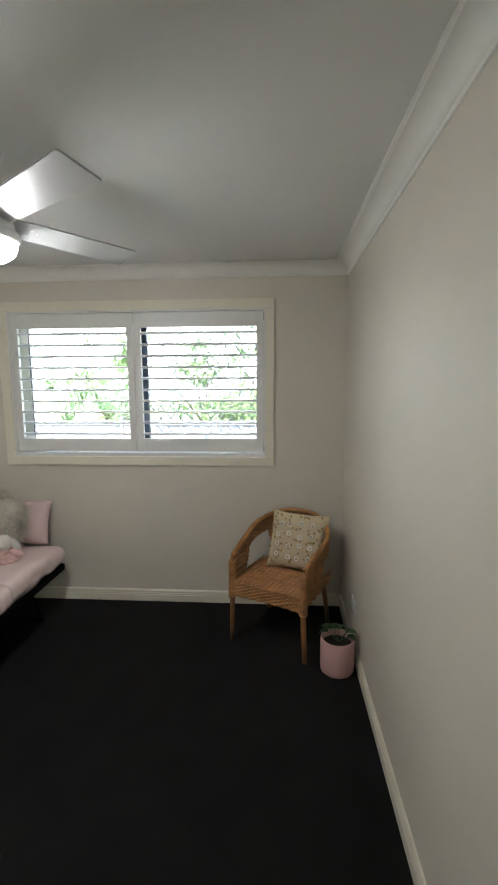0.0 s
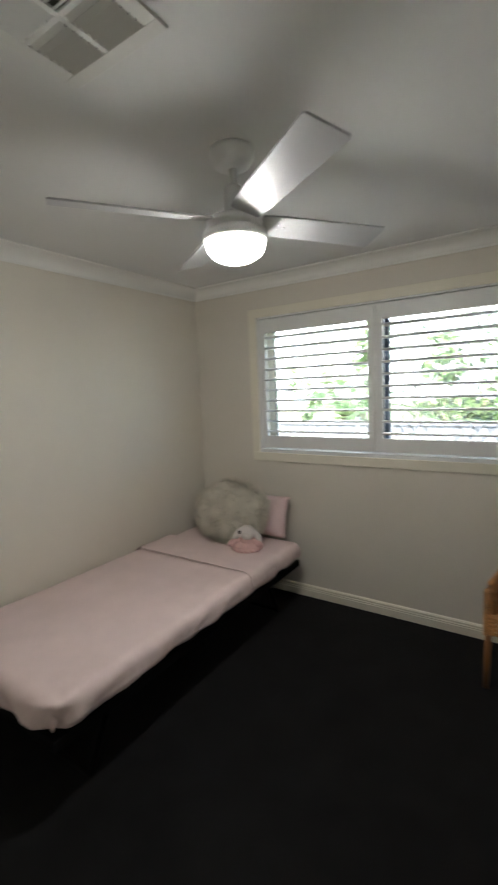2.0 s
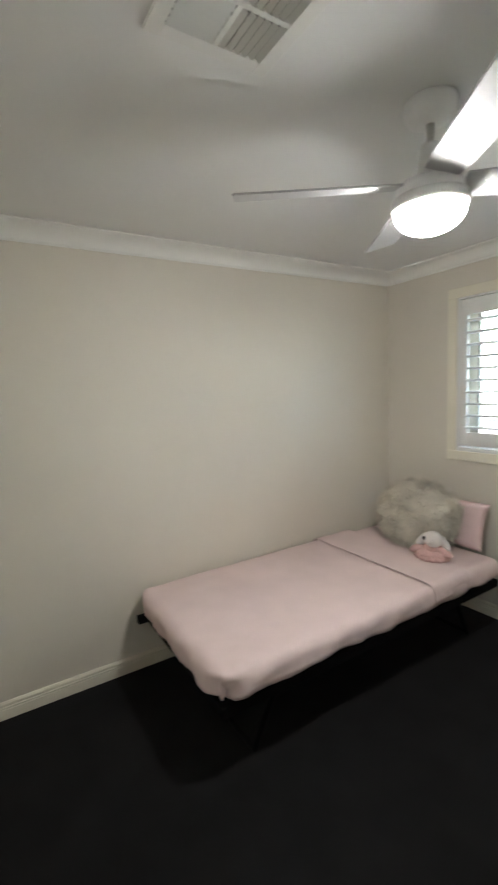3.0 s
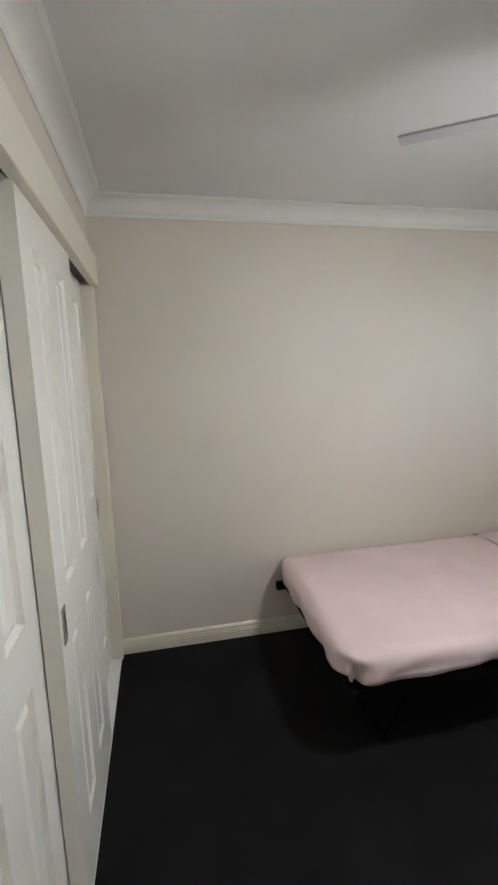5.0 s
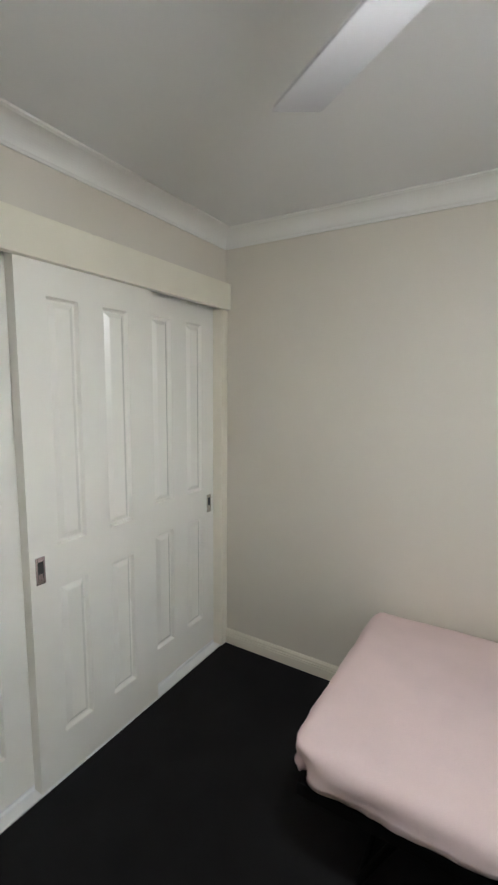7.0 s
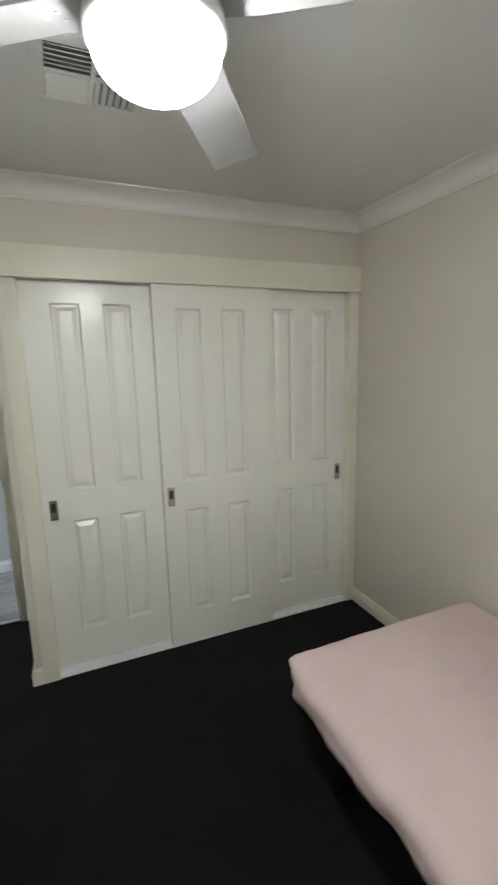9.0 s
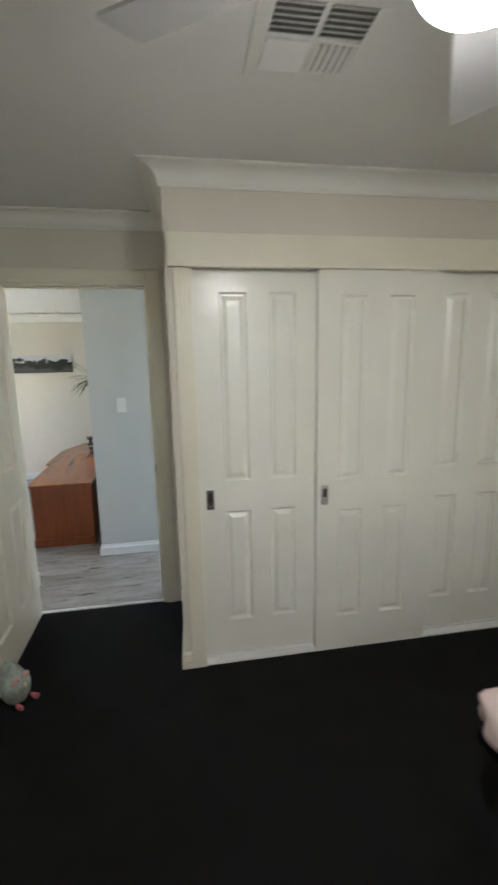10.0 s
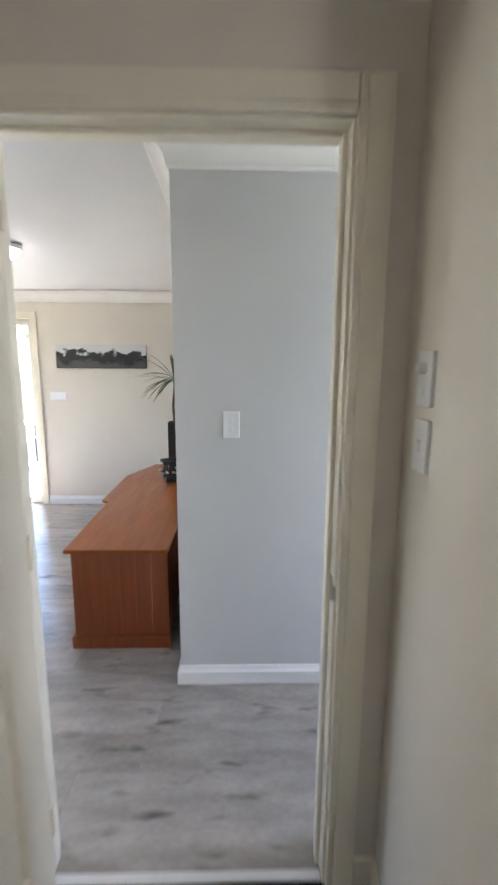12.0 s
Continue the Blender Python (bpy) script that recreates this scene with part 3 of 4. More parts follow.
for k in range(11):
    a, el = k * 2.4, rnd.uniform(0.35, 1.2)
    bm = bmesh.new()
    pts, p, d = [], Vector((0, 0, 1.5)), Vector((math.cos(a) * math.cos(el), math.sin(a) * math.cos(el), math.sin(el)))
    for j in range(15):
        pts.append(p.copy())
        p += d * 0.1
        d = (d + Vector((0, 0, -0.09))).normalized()
    tube(bm, pts, 0.008, 4)
    for j in range(2, 15):
        q = (pts[j] - pts[j - 1]).normalized()
        s = q.cross(Vector((0, 0, 1))).normalized()
        for sg in (1, -1):
            leaf(bm, pts[j], s * sg + q * 0.7 + Vector((0, 0, -0.1)), 0.42 * (1.1 - j / 18), 0.03, 0.7, 3)
    part("frond", bm, PALM, palm)


# ---- wardrobe ----
def panelled(bm_leaf, w, h, t, cols, rows):
    """The stiles and rails of a panelled door: its solid cells, local, hinge side x=0, front towards +y."""
    xs = [0] + [v for c in cols for v in c] + [w]
    zs = [0] + [v for r in rows for v in r] + [h]
    for i in range(len(xs) - 1):
        for j in range(len(zs) - 1):
            if i % 2 == 1 and j % 2 == 1:
                continue
            bx(bm_leaf, xs[i], xs[i + 1], -t, 0, zs[j], zs[j + 1])
    bmesh.ops.remove_doubles(bm_leaf, verts=bm_leaf.verts, dist=0.0004)


def moulded_panel(w, h, t, m):
    """A raised and fielded panel, both sides, local, centred on x, from z=0."""
    bm = bmesh.new()
    for s, y0 in ((1, 0.0), (-1, -t)):
        rings = []
        for o, d in ((0.0, 0.0), (0.003, -0.006), (0.008, -0.0155), (0.016, -0.0155), (0.036, -0.0035), (0.041, -0.003)):
            rings.append([bm.verts.new((x, y0 + s * d, z)) for x, z in ((-w / 2 + o, o), (w / 2 - o, o), (w / 2 - o, h - o), (-w / 2 + o, h - o))])
        for a, b in zip(rings, rings[1:]):
            for k in range(4):
                bm.faces.new((a[k], a[(k + 1) % 4], b[(k + 1) % 4], b[k]))
        bm.faces.new(rings[-1])
    return mesh_of("panel", bm, m)


def fill_panels(parent, t, cols, rows, m):
    for c in cols:
        for r in rows:
            ob = new("panel", moulded_panel(c[1] - c[0], r[1] - r[0], t, m))
            ob.parent = parent
            ob.matrix_local = pose((c[0] + c[1]) / 2, 0, r[0])


pel = thing("wardrobe", ((XL + XE) / 2, 0, 0), 0, "built-in wardrobe with three warm white panelled sliding doors, closed", "wardrobe")
cx = (XL + XE) / 2
box_part("pelmet_board", TRIM, pel, (XL + 0.001 - cx, -0.612 - cx, 0.0005, 0.037, 2.017, 2.160), 0.003)
for x0, x1 in ((-0.714, -0.634), (XL + 0.002, -2.512)):
    bm = bmesh.new()
    bx(bm, x0 - cx, x1 - cx, -0.09, 0.014, 0, 2.016, 0.002)
    jamb = part("jamb", bm, TRIM, pel, "cream fluted trim strip")
    n = max(2, round((x1 - x0) / 0.02))
    q = (x1 - x0) / n
    for k in range(n):
        box_part("flute", TRIM, jamb, (x0 + q * k + 0.0005 - cx, x0 + q * (k + 1) - 0.0005 - cx, 0.0135, 0.0168, 0.0005, 2.0155), 0.0016)
bm = bmesh.new()
bx(bm, -2.512 - cx, -0.712 - cx, -0.085, -0.005, 2.03, 2.06)
bx(bm, -2.512 - cx, -0.712 - cx, -0.0045, 0.0, 2.02, 2.06)
part("head_track", bm, DARKPLASTIC, pel, "dark sliding track")
bm = bmesh.new()
bx(bm, -2.511 - cx, -0.713 - cx, -0.085, -0.040, 0.008, 0.024, 0.003)
bx(bm, -2.511 - cx, -0.713 - cx, -0.085, 0.010, 0, 0.0085, 0.002)
part("bottom_track", bm, HALLTRIM, pel, "white bottom track")
ROWS = ((0.190, 0.807), (0.970, 1.892))


def sliding_door(x0, x1, y, hx, c0, c1):
    w, h, t = x1 - x0, 2.004 if y < -0.02 else 2.02, 0.034 if y < -0.02 else 0.048
    cols = ((c0 - x0, c0 - x0 + 0.134), (c1 - x0 - 0.134, c1 - x0))
    bm = bmesh.new()
    panelled(bm, w, h, t, cols, ROWS)
    d = part("sliding_door", bm, DOOR, pel, "warm white four-panel sliding door")
    d.matrix_local = pose(x0 - cx, y, 0.028 if y < -0.02 else 0.010)
    fill_panels(d, t, cols, ROWS, DOOR)
    hz, px = 0.895 if y > -0.02 else 0.877, hx - x0
    bm = bmesh.new()
    for q in ((px - 0.019, px - 0.011, hz - 0.052, hz + 0.052), (px + 0.011, px + 0.019, hz - 0.052, hz + 0.052), (px - 0.011, px + 0.011, hz + 0.034, hz + 0.052), (px - 0.011, px + 0.011, hz - 0.052, hz - 0.034)):
        bx(bm, q[0], q[1], -0.001, 0.004, q[2], q[3], 0.001)
    bx(bm, px - 0.010, px + 0.010, 0.0016, 0.003, hz - 0.034, hz - 0.012, 0.0006)
    part("flush_handle", bm, CHROME, d, "chrome recessed pull")
    bm = bmesh.new()
    bx(bm, px - 0.011, px + 0.011, 0.0002, 0.0012, hz - 0.034, hz + 0.034)
    part("handle_recess", bm, DARKPLASTIC, d, "dark recess")


sliding_door(-1.345, -0.7125, -0.044, -0.766, -1.218, -0.842)
sliding_door(-1.963, -1.317, 0.008, -1.357, -1.819, -1.433)
sliding_door(-2.5115, -1.890, -0.044, -2.465, -2.405, -2.018)

# ---- bedroom door ----
DW, DH, DT = 0.772, 2.025, 0.038
door = tagged(thing("door_1", (0.303, -0.672, 0.010), 90, "open cream four-panel door standing against the wall", "door"), kind="structure")
cols, rows = ((0.125, 0.315), (DW - 0.315, DW - 0.125)), ((0.22, 0.83), (1.02, 1.90))
bm = bmesh.new()
panelled(bm, DW, DH, DT, cols, rows)
leaf_ob = part("leaf", bm, DOORCREAM, door)
leaf_ob.matrix_local = pose(0, 0, 0)
fill_panels(leaf_ob, DT, cols, rows, DOORCREAM)
for s in (1, -1):
    bm = bmesh.new()
    lathe(bm, [(0.0, 0.0), (0.033, 0.0), (0.033, 0.004), (0.028, 0.008), (0.012, 0.010), (0.010, 0.026), (0.014, 0.031), (0.025, 0.037), (0.0285, 0.047), (0.026, 0.057), (0.016, 0.063), (0.0, 0.064)] if s > 0
          else [(0.0, 0.0), (0.033, 0.0), (0.033, 0.004), (0.012, 0.008), (0.010, 0.022), (0.024, 0.032), (0.026, 0.042), (0.018, 0.050), (0.0, 0.051)], 28)
    k = part("door_knob", bm, CHROME, leaf_ob, "satin metal ball knob", True)
    k.matrix_local = pose(DW - 0.062, 0 if s > 0 else -DT, 0.935, -90 * s)
bm = bmesh.new()
bx(bm, DW - 0.0005, DW + 0.0018, -DT + 0.006, -0.006, 0.895, 0.975)
bx(bm, DW, DW + 0.010, -DT + 0.012, -0.012, 0.922, 0.946, 0.002)
part("latch", bm, CHROME, leaf_ob, "metal latch plate")
for z in (0.2, 1.0, 1.8):
    bm = bmesh.new()
    lathe(bm, [(0, z), (0.006, z), (0.006, z + 0.09), (0, z + 0.09)], 10, (-0.004, 0.004, 0))
    part("hinge", bm, DOORCREAM, leaf_ob)
stop = thing("door_stop", (XR - 0.0155, 0.06, 0.045), 90, "short white door stop on the skirting", "door stop")
bm = bmesh.new()
lathe(bm, [(0, 0), (0.014, 0), (0.014, 0.004), (0.008, 0.008), (0.008, 0.036), (0.013, 0.038), (0.013, 0.048), (0, 0.049)], 18)
ob = part("stem", bm, PLATE, stop, "", True)
ob.matrix_local = pose(0, 0, 0, -90)


# ---- small wall fittings ----
def plate(name, loc, rz, label, kind):
    """A wall plate, local: on the wall at y=0, front towards -y."""
    t = thing(name, loc, rz, label, "switch" if "switch" in name or "control" in name else "socket", "wall plates")
    wide = kind in ("socket", "double")
    w, h = (0.058, 0.036) if wide else (0.036, 0.058)
    box_part("plate", PLATE, t, (-w, w, -0.009, 0, -h, h), 0.003)
    if kind == "rocker":
        for z in (-0.018, 0.018):
            box_part("rocker", PLATE, t, (-0.006, 0.006, -0.013, -0.008, z - 0.010, z + 0.010), 0.0015)
    elif kind == "double":
        for x in (-0.026, 0.026):
            box_part("rocker", PLATE, t, (x - 0.006, x + 0.006, -0.013, -0.008, -0.010, 0.010), 0.0015)
    elif kind == "one":
        box_part("rocker", PLATE, t, (-0.006, 0.006, -0.013, -0.008, -0.012, 0.012), 0.0015)
    elif kind == "knob":
        bm = bmesh.new()
        lathe(bm, [(0, 0), (0.012, 0), (0.0125, 0.004), (0.011, 0.016), (0, 0.017)], 20)
        k = part("knob", bm, PLATE, t, "", True)
        k.matrix_local = pose(0, -0.008, 0.022, 90)
        box_part("rocker", PLATE, t, (-0.006, 0.006, -0.012, -0.008, -0.034, -0.016), 0.0015)
    else:
        for x in (-0.026, 0.026):
            box_part("rocker", PLATE, t, (x - 0.006, x + 0.006, -0.013, -0.008, 0.008, 0.026), 0.0015)
            for q in (-0.006, 0.006):
                box_part("slot", DARKPLASTIC, t, (x + q - 0.001, x + q + 0.001, -0.0094, -0.0088, -0.014, -0.004))
    return t


plate("fan_control", (-0.6220, -0.555, 1.495), 90, "white fan speed control with a round knob beside the doorway", "knob")
plate("light_switch", (-0.6220, -0.556, 1.352), 90, "white single light switch plate beside the doorway", "one")
plate("light_switch", (-0.190, YG, 1.264), 180, "white double light switch on the grey hall wall", "rocker")
plate("light_switch", (1.69, YF, 1.19), 180, "wide white double light switch below the picture", "double").scale = (1.5, 1, 1.15)
plate("power_socket", (XR, 2.53, 0.30), -90, "white double power socket low on the wall", "socket")

# ---- ceiling fan ----
FX, FY = -1.052, 1.506
fan = thing("ceiling_fan", (FX, FY, CEIL), 0, "white four-blade ceiling fan with a lit opal bowl", "ceiling fan")
bm = bmesh.new()
lathe(bm, [(0, 0), (0.076, 0), (0.078, -0.012), (0.076, -0.032), (0.066, -0.050), (0.044, -0.061), (0.024, -0.063), (0, -0.063)], 36)
part("canopy", bm, FAN, fan, "", True)
bm = bmesh.new()
lathe(bm, [(0, -0.06), (0.0125, -0.06), (0.0125, -0.2), (0, -0.2)], 16)
part("rod", bm, FAN, fan, "", True)
bm = bmesh.new()
lathe(bm, [(0, -0.118), (0.024, -0.118), (0.033, -0.130), (0.036, -0.222), (0, -0.223)], 28)
part("coupling_cover", bm, FAN, fan, "", True)
bm = bmesh.new()
lathe(bm, [(0, -0.220), (0.060, -0.220), (0.090, -0.230), (0.099, -0.243), (0.100, -0.260), (0.094, -0.264), (0.094, -0.270), (0.112, -0.274), (0.116, -0.298), (0.110, -0.306), (0, -0.306)], 40)
part("motor_housing", bm, FAN, fan, "", True)
bm = bmesh.new()
lathe(bm, [(0, -0.296), (0.097, -0.296), (0.105, -0.306), (0.104, -0.316)] + [(0.104 * math.cos(a), -0.316 - 0.064 * math.sin(a)) for a in [math.pi / 2 * i / 9 for i in range(1, 10)]], 44)
part("glass_bowl", bm, BOWL, fan, "glowing opal glass bowl", True)
for az in (-34, 56, 146, 236):
    bm = bmesh.new()
    out = [(0.095, -0.050), (0.170, -0.058), (0.56, -0.066), (0.600, -0.067), (0.608, -0.060), (0.608, 0.060), (0.600, 0.067), (0.56, 0.066), (0.170, 0.058), (0.095, 0.050)]
    lo, hi = [bm.verts.new((x, y, -0.003)) for x, y in out], [bm.verts.new((x, y, 0.003)) for x, y in out]
    bm.faces.new(lo[::-1])
    bm.faces.new(hi)
    for k in range(len(out)):
        bm.faces.new((lo[k], lo[(k + 1) % len(out)], hi[(k + 1) % len(out)], hi[k]))
    b = part("blade", bm, BLADE, fan)
    b.matrix_local = pose(0, 0, -0.236, 0, 0, az) @ pose(0, 0, 0, -14)
    bm = bmesh.new()
    bx(bm, 0.085, 0.19, -0.022, 0.022, 0.0032, 0.0075, 0.001)
    for x, y in ((0.165, -0.014), (0.165, 0.014), (0.19, 0)):
        lathe(bm, [(0, -0.0055), (0.004, -0.0048), (0.004, -0.003), (0, -0.003)], 8, (x, y, 0))
    part("blade_bracket", bm, FAN, b)

# ---- ceiling air vent ----
vent = thing("ceiling_vent", (-1.024, 0.826, CEIL), 0, "white square ceiling air vent with four louvred quarters", "air vent")
S, C = 0.166, 0.128
bm = bmesh.new()
for d in ((-S, S, C, S), (-S, S, -S, -C), (-S, -C, -C, C), (C, S, -C, C), (-0.007, 0.007, -C, C), (-C, -0.007, -0.007, 0.007), (0.007, C, -0.007, 0.007)):
    bx(bm, d[0], d[1], d[2], d[3], -0.008, -0.0005, 0.0015)
part("frame", bm, VENT, vent)
# no duct is built: a dark sheet on the ceiling paints its shade between slats
bm = bmesh.new()
bx(bm, -C, C, -C, C, -0.0015, -0.0005)
part("duct_backing", bm, VENTDARK, vent, "flat dark sheet standing for the shade in the duct")
bm = bmesh.new()
bx(bm, -0.059, 0.059, -0.0074, 0.0078, -0.0009, 0.0009)
slat = mesh_of("slat", bm, VENT)
for qx, qy, lengthwise, tilt in ((-1, -1, 1, -36), (1, -1, 0, 36), (-1, 1, 0, -36), (1, 1, 0, -36)):
    for i in range(6):
        o = -0.051 + 0.0204 * i
        ob = new("slat", slat)
        ob.parent = vent
        cxq, cyq = qx * (C + 0.007) / 2, qy * (C + 0.007) / 2
        ob.matrix_local = (pose(cxq + o, cyq, -0.0065, 0, 0, 90) if lengthwise else pose(cxq, cyq + o, -0.0065)) @ pose(0, 0, 0, tilt)

# ---- bed ----
BX0, BX1, BY0, BY1, BT = -2.556, -1.542, 0.926, 2.900, 0.497
bed = thing("bed_frame", ((BX0 + BX1) / 2, (BY0 + BY1) / 2, 0), 0, "low black metal folding bed frame on the carpet", "bed")
bw, bl = (BX1 - BX0) / 2, (BY1 - BY0) / 2
for d in ((-bw + 0.02, -bw + 0.055, -bl - 0.012, bl + 0.03), (bw - 0.075, bw - 0.04, -bl + 0.03, bl + 0.03)):
    box_part("side_rail", BEDIRON, bed, (d[0], d[1], d[2], d[3], 0.300, 0.345), 0.004)
for y in (-bl + 0.04, -0.02, bl - 0.01):
    box_part("cross_rail", BEDIRON, bed, (-bw + 0.055, bw - 0.075, y, y + 0.035, 0.300, 0.340), 0.004)
for sx in (-1, 1):
    for y0, y1 in ((-bl + 0.38, -bl + 0.22), (bl - 0.30, bl - 0.16)):
        bm = bmesh.new()
        x = sx * (bw - 0.10) - (0.03 if sx > 0 else 0)
        tube(bm, [(x, y0, 0.31), (x, (y0 + y1) / 2, 0.17), (x, y1, 0.012)], 0.014, 10)
        part("leg", bm, BEDIRON, bed)
for y in (-bl + 0.22, bl - 0.16):
    bm = bmesh.new()
    tube(bm, [(-bw + 0.10, y, 0.02), (bw - 0.13, y, 0.02)], 0.012, 8)
    part("leg_brace", bm, BEDIRON, bed)
mt = thing("mattress", ((BX0 + BX1) / 2, (BY0 + BY1) / 2, 0.345), 0, "thin single mattress on the folding bed", "mattress")
box_part("body", MATTRESS, mt, (-bw + 0.03, bw - 0.05, -bl + 0.06, bl - 0.025, 0.001, 0.118), 0.045)


def cloth(x0, x1, y0, y1, top, hang, sides, seed, wr=0.004, nx=60, ny=110):
    """A sheet over the mattress: flat on top, rounded over the sides named, hanging to a wavy hem."""
    bm = bmesh.new()
    rows, r = [], 0.058
    hang_l, hang_r, hang_f = (hang if s else 0.0 for s in sides)

    def fold(u, lo, hi, h_lo, h_hi):
        if u < lo and h_lo:
            d = lo - u
            a = min(d / r, math.pi / 2)
            return lo - r * math.sin(a), r * (1 - math.cos(a)) + max(0, d - r * math.pi / 2)
        if u > hi and h_hi:
            d = u - hi
            a = min(d / r, math.pi / 2)
            return hi + r * math.sin(a), r * (1 - math.cos(a)) + max(0, d - r * math.pi / 2)
        return u, 0.0
    ux0, ux1 = x0 + (r if hang_l else 0), x1 - (r if hang_r else 0)
    uy0 = y0 + (r if hang_f else 0)
    for j in range(ny + 1):
        row = []
        v = (uy0 - hang_f) + (y1 - uy0 + hang_f) * j / ny
        for i in range(nx + 1):
            u = (ux0 - hang_l) + (ux1 + hang_r - ux0 + hang_l) * i / nx
            x, dx = fold(u, ux0, ux1, hang_l, hang_r)
            y, dy = fold(v, uy0, y1, hang_f, 0)
            drop = max(dx, dy)
            if hang_f:
                R = 0.14
                for ex, sg in ((x0, -1), (x1, 1)):
                    px, py = sg * (x - ex) + R, (y0 + R) - y
                    if px > 0 and py > 0 and math.hypot(px, py) > R:
                        k = R / math.hypot(px, py)
                        x, y = ex + sg * (px * k - R), y0 + R - py * k
            n1 = noise.noise(Vector((u * 4 + seed, v * 3, seed)))
            n2 = noise.noise(Vector((u * 13, v * 9 + seed, 2.0)))
            n3 = noise.noise(Vector((u * 30, v * 30 + seed, 5.0)))
            f = drop / hang if hang else 0
            z = top - drop * (0.93 + 0.16 * n1) + wr * n1 + wr * 0.6 * n2 + wr * 0.15 * n3
            push = f * (0.020 * n2 + 0.016 * math.sin((u + v) * 23 + 5 * n1) + 0.010 * n3)
            if dx:
                x += push * (1 if u > ux1 else -1) * 0.6 - (0.012 * f if u > ux1 else 0)
            if dy:
                y -= push * 0.6
            if hang_f:
                c = math.exp(-((x - x1) ** 2 + (y - y0) ** 2) / 0.014)
                g = noise.noise(Vector((u * 17, v * 17, seed + 4)))
                x, y, z = x + 0.020 * c * g, y - 0.022 * c * noise.noise(Vector((u * 15, v * 15, seed + 9))), z + 0.016 * c * g
            row.append(bm.verts.new((x, y, z)))
        rows.append(row)
    for a, b in zip(rows, rows[1:]):
        for i in range(nx):
            bm.faces.new((a[i], a[i + 1], b[i + 1], b[i]))
    return bm


def sheet(name, bm, parent, label=""):
    ob = part(name, bm, PINK, parent, label, True)
    mod = ob.modifiers.new("thickness", "SOLIDIFY")
    mod.thickness, mod.offset = 0.002, 0.0


ox, oy, oz = (BX0 + BX1) / 2, (BY0 + BY1) / 2, 0.345
fs = thing("fitted_sheet", (ox, oy, oz), 0, "pale pink fitted sheet on the mattress", "bed sheet")
sheet("cloth", cloth(-bw + 0.002, bw - 0.012, bl - 0.52, bl - 0.004, BT - 0.012 - oz, 0.135, (1, 1, 0), 7.0, 0.002), fs)
ts = thing("top_sheet", (ox, oy, oz), 0, "pale pink top sheet folded back near the pillow end", "bed sheet")
sheet("cloth", cloth(-bw, bw, -bl, bl - 0.34, BT - oz, 0.150, (1, 1, 1), 3.0, 0.004), ts)
sheet("fold_back", cloth(-bw - 0.003, bw + 0.003, 0.325, bl - 0.335, BT + 0.013 - oz, 0.150, (1, 1, 0), 11.0, 0.004), ts, "turned-down border")


# ---- things on the bed ----
def pillow_mesh(w, h, d, seed, pinch=0.10, n=26):
    """A soft cushion, local: standing in the xz plane, front towards -y."""
    bm = bmesh.new()
    grid = {}
    for s in (1, -1):
        for i in range(n + 1):
            for j in range(n + 1):
                a, b = 2 * i / n - 1, 2 * j / n - 1
                edge = max(abs(a), abs(b)) == 1
                if s == -1 and edge:
                    grid[s, i, j] = grid[1, i, j]
                    continue
                prof = ((1 - a ** 4) * (1 - b ** 4)) ** 0.5
                k1, k2 = 1 - pinch * (1 - b * b) * abs(a) ** 3, 1 - pinch * (1 - a * a) * abs(b) ** 3
                wr = 0.012 * noise.noise(Vector((a * 2.5 + seed, b * 2.5, s * 3.0)))
                grid[s, i, j] = bm.verts.new((a * w / 2 * k1, -s * (d / 2 * prof + wr * prof), b * h / 2 * k2))
        for i in range(n):
            for j in range(n):
                q = (grid[s, i, j], grid[s, i + 1, j], grid[s, i + 1, j + 1], grid[s, i, j + 1])
                bm.faces.new(q if s > 0 else q[::-1])
    return bm


def set_local(ob, m):
    ob.matrix_local = m
    return ob


pp = thing("pillow", (-2.00, 2.930, 0.497), 0, "pink cotton pillow leaning on the wall at the bed's head", "pillow")
set_local(part("case", pillow_mesh(0.66, 0.31, 0.12, 2.0, 0.05), PINKDEEP, pp, "", True), pose(-0.01, 0.02, 0.148, -16))
fc = thing("fur_cushion", (-2.065, 2.76, 0.497), 0, "round grey-beige long-pile fur cushion on the bed", "cushion")
bm = bmesh.new()
tilt = pose(0, 0, 0.21, -24)
ball(bm, (0, 0, 0.21), (0.30, 0.12, 0.225), 0, 28, 18, pose(0, 0, 0, -24), 0.06)
part("body", bm, FUR, fc, "", True)
rnd = random.Random(4)
bm = bmesh.new()
for i in range(15000):
    d = Vector((rnd.gauss(0, 1), rnd.gauss(0, 1), rnd.gauss(0, 1))).normalized()
    if d.y > 0.6:
        continue
    lump = 1 + 0.06 * noise.noise(d * 2.3 + Vector((0, 0, 1.4)))
    p = tilt @ Vector((d.x * 0.298 * lump, d.y * 0.118 * lump, d.z * 0.223 * lump))
    nrm = (tilt.to_3x3() @ Vector((d.x, d.y * 2.2, d.z))).normalized()
    flow = Vector((noise.noise(d * 3), noise.noise(d * 3 + Vector((9, 0, 0))), noise.noise(d * 3 + Vector((0, 9, 0)))))
    g = (nrm * 0.55 + flow * 1.1 + Vector((0, 0, -0.25)) + Vector((rnd.gauss(0, 0.25), rnd.gauss(0, 0.25), rnd.gauss(0, 0.25)))).normalized()
    ln = rnd.uniform(0.03, 0.062)
    s = g.cross(nrm)
    if s.length < 1e-3:
        continue
    s.normalize()
    w = rnd.uniform(0.0016, 0.0034)
    a, b, c = bm.verts.new(p - s * w), bm.verts.new(p + s * w), bm.verts.new(p + g * ln + Vector((0, 0, -0.006)))
    bm.faces.new((a, b, c))
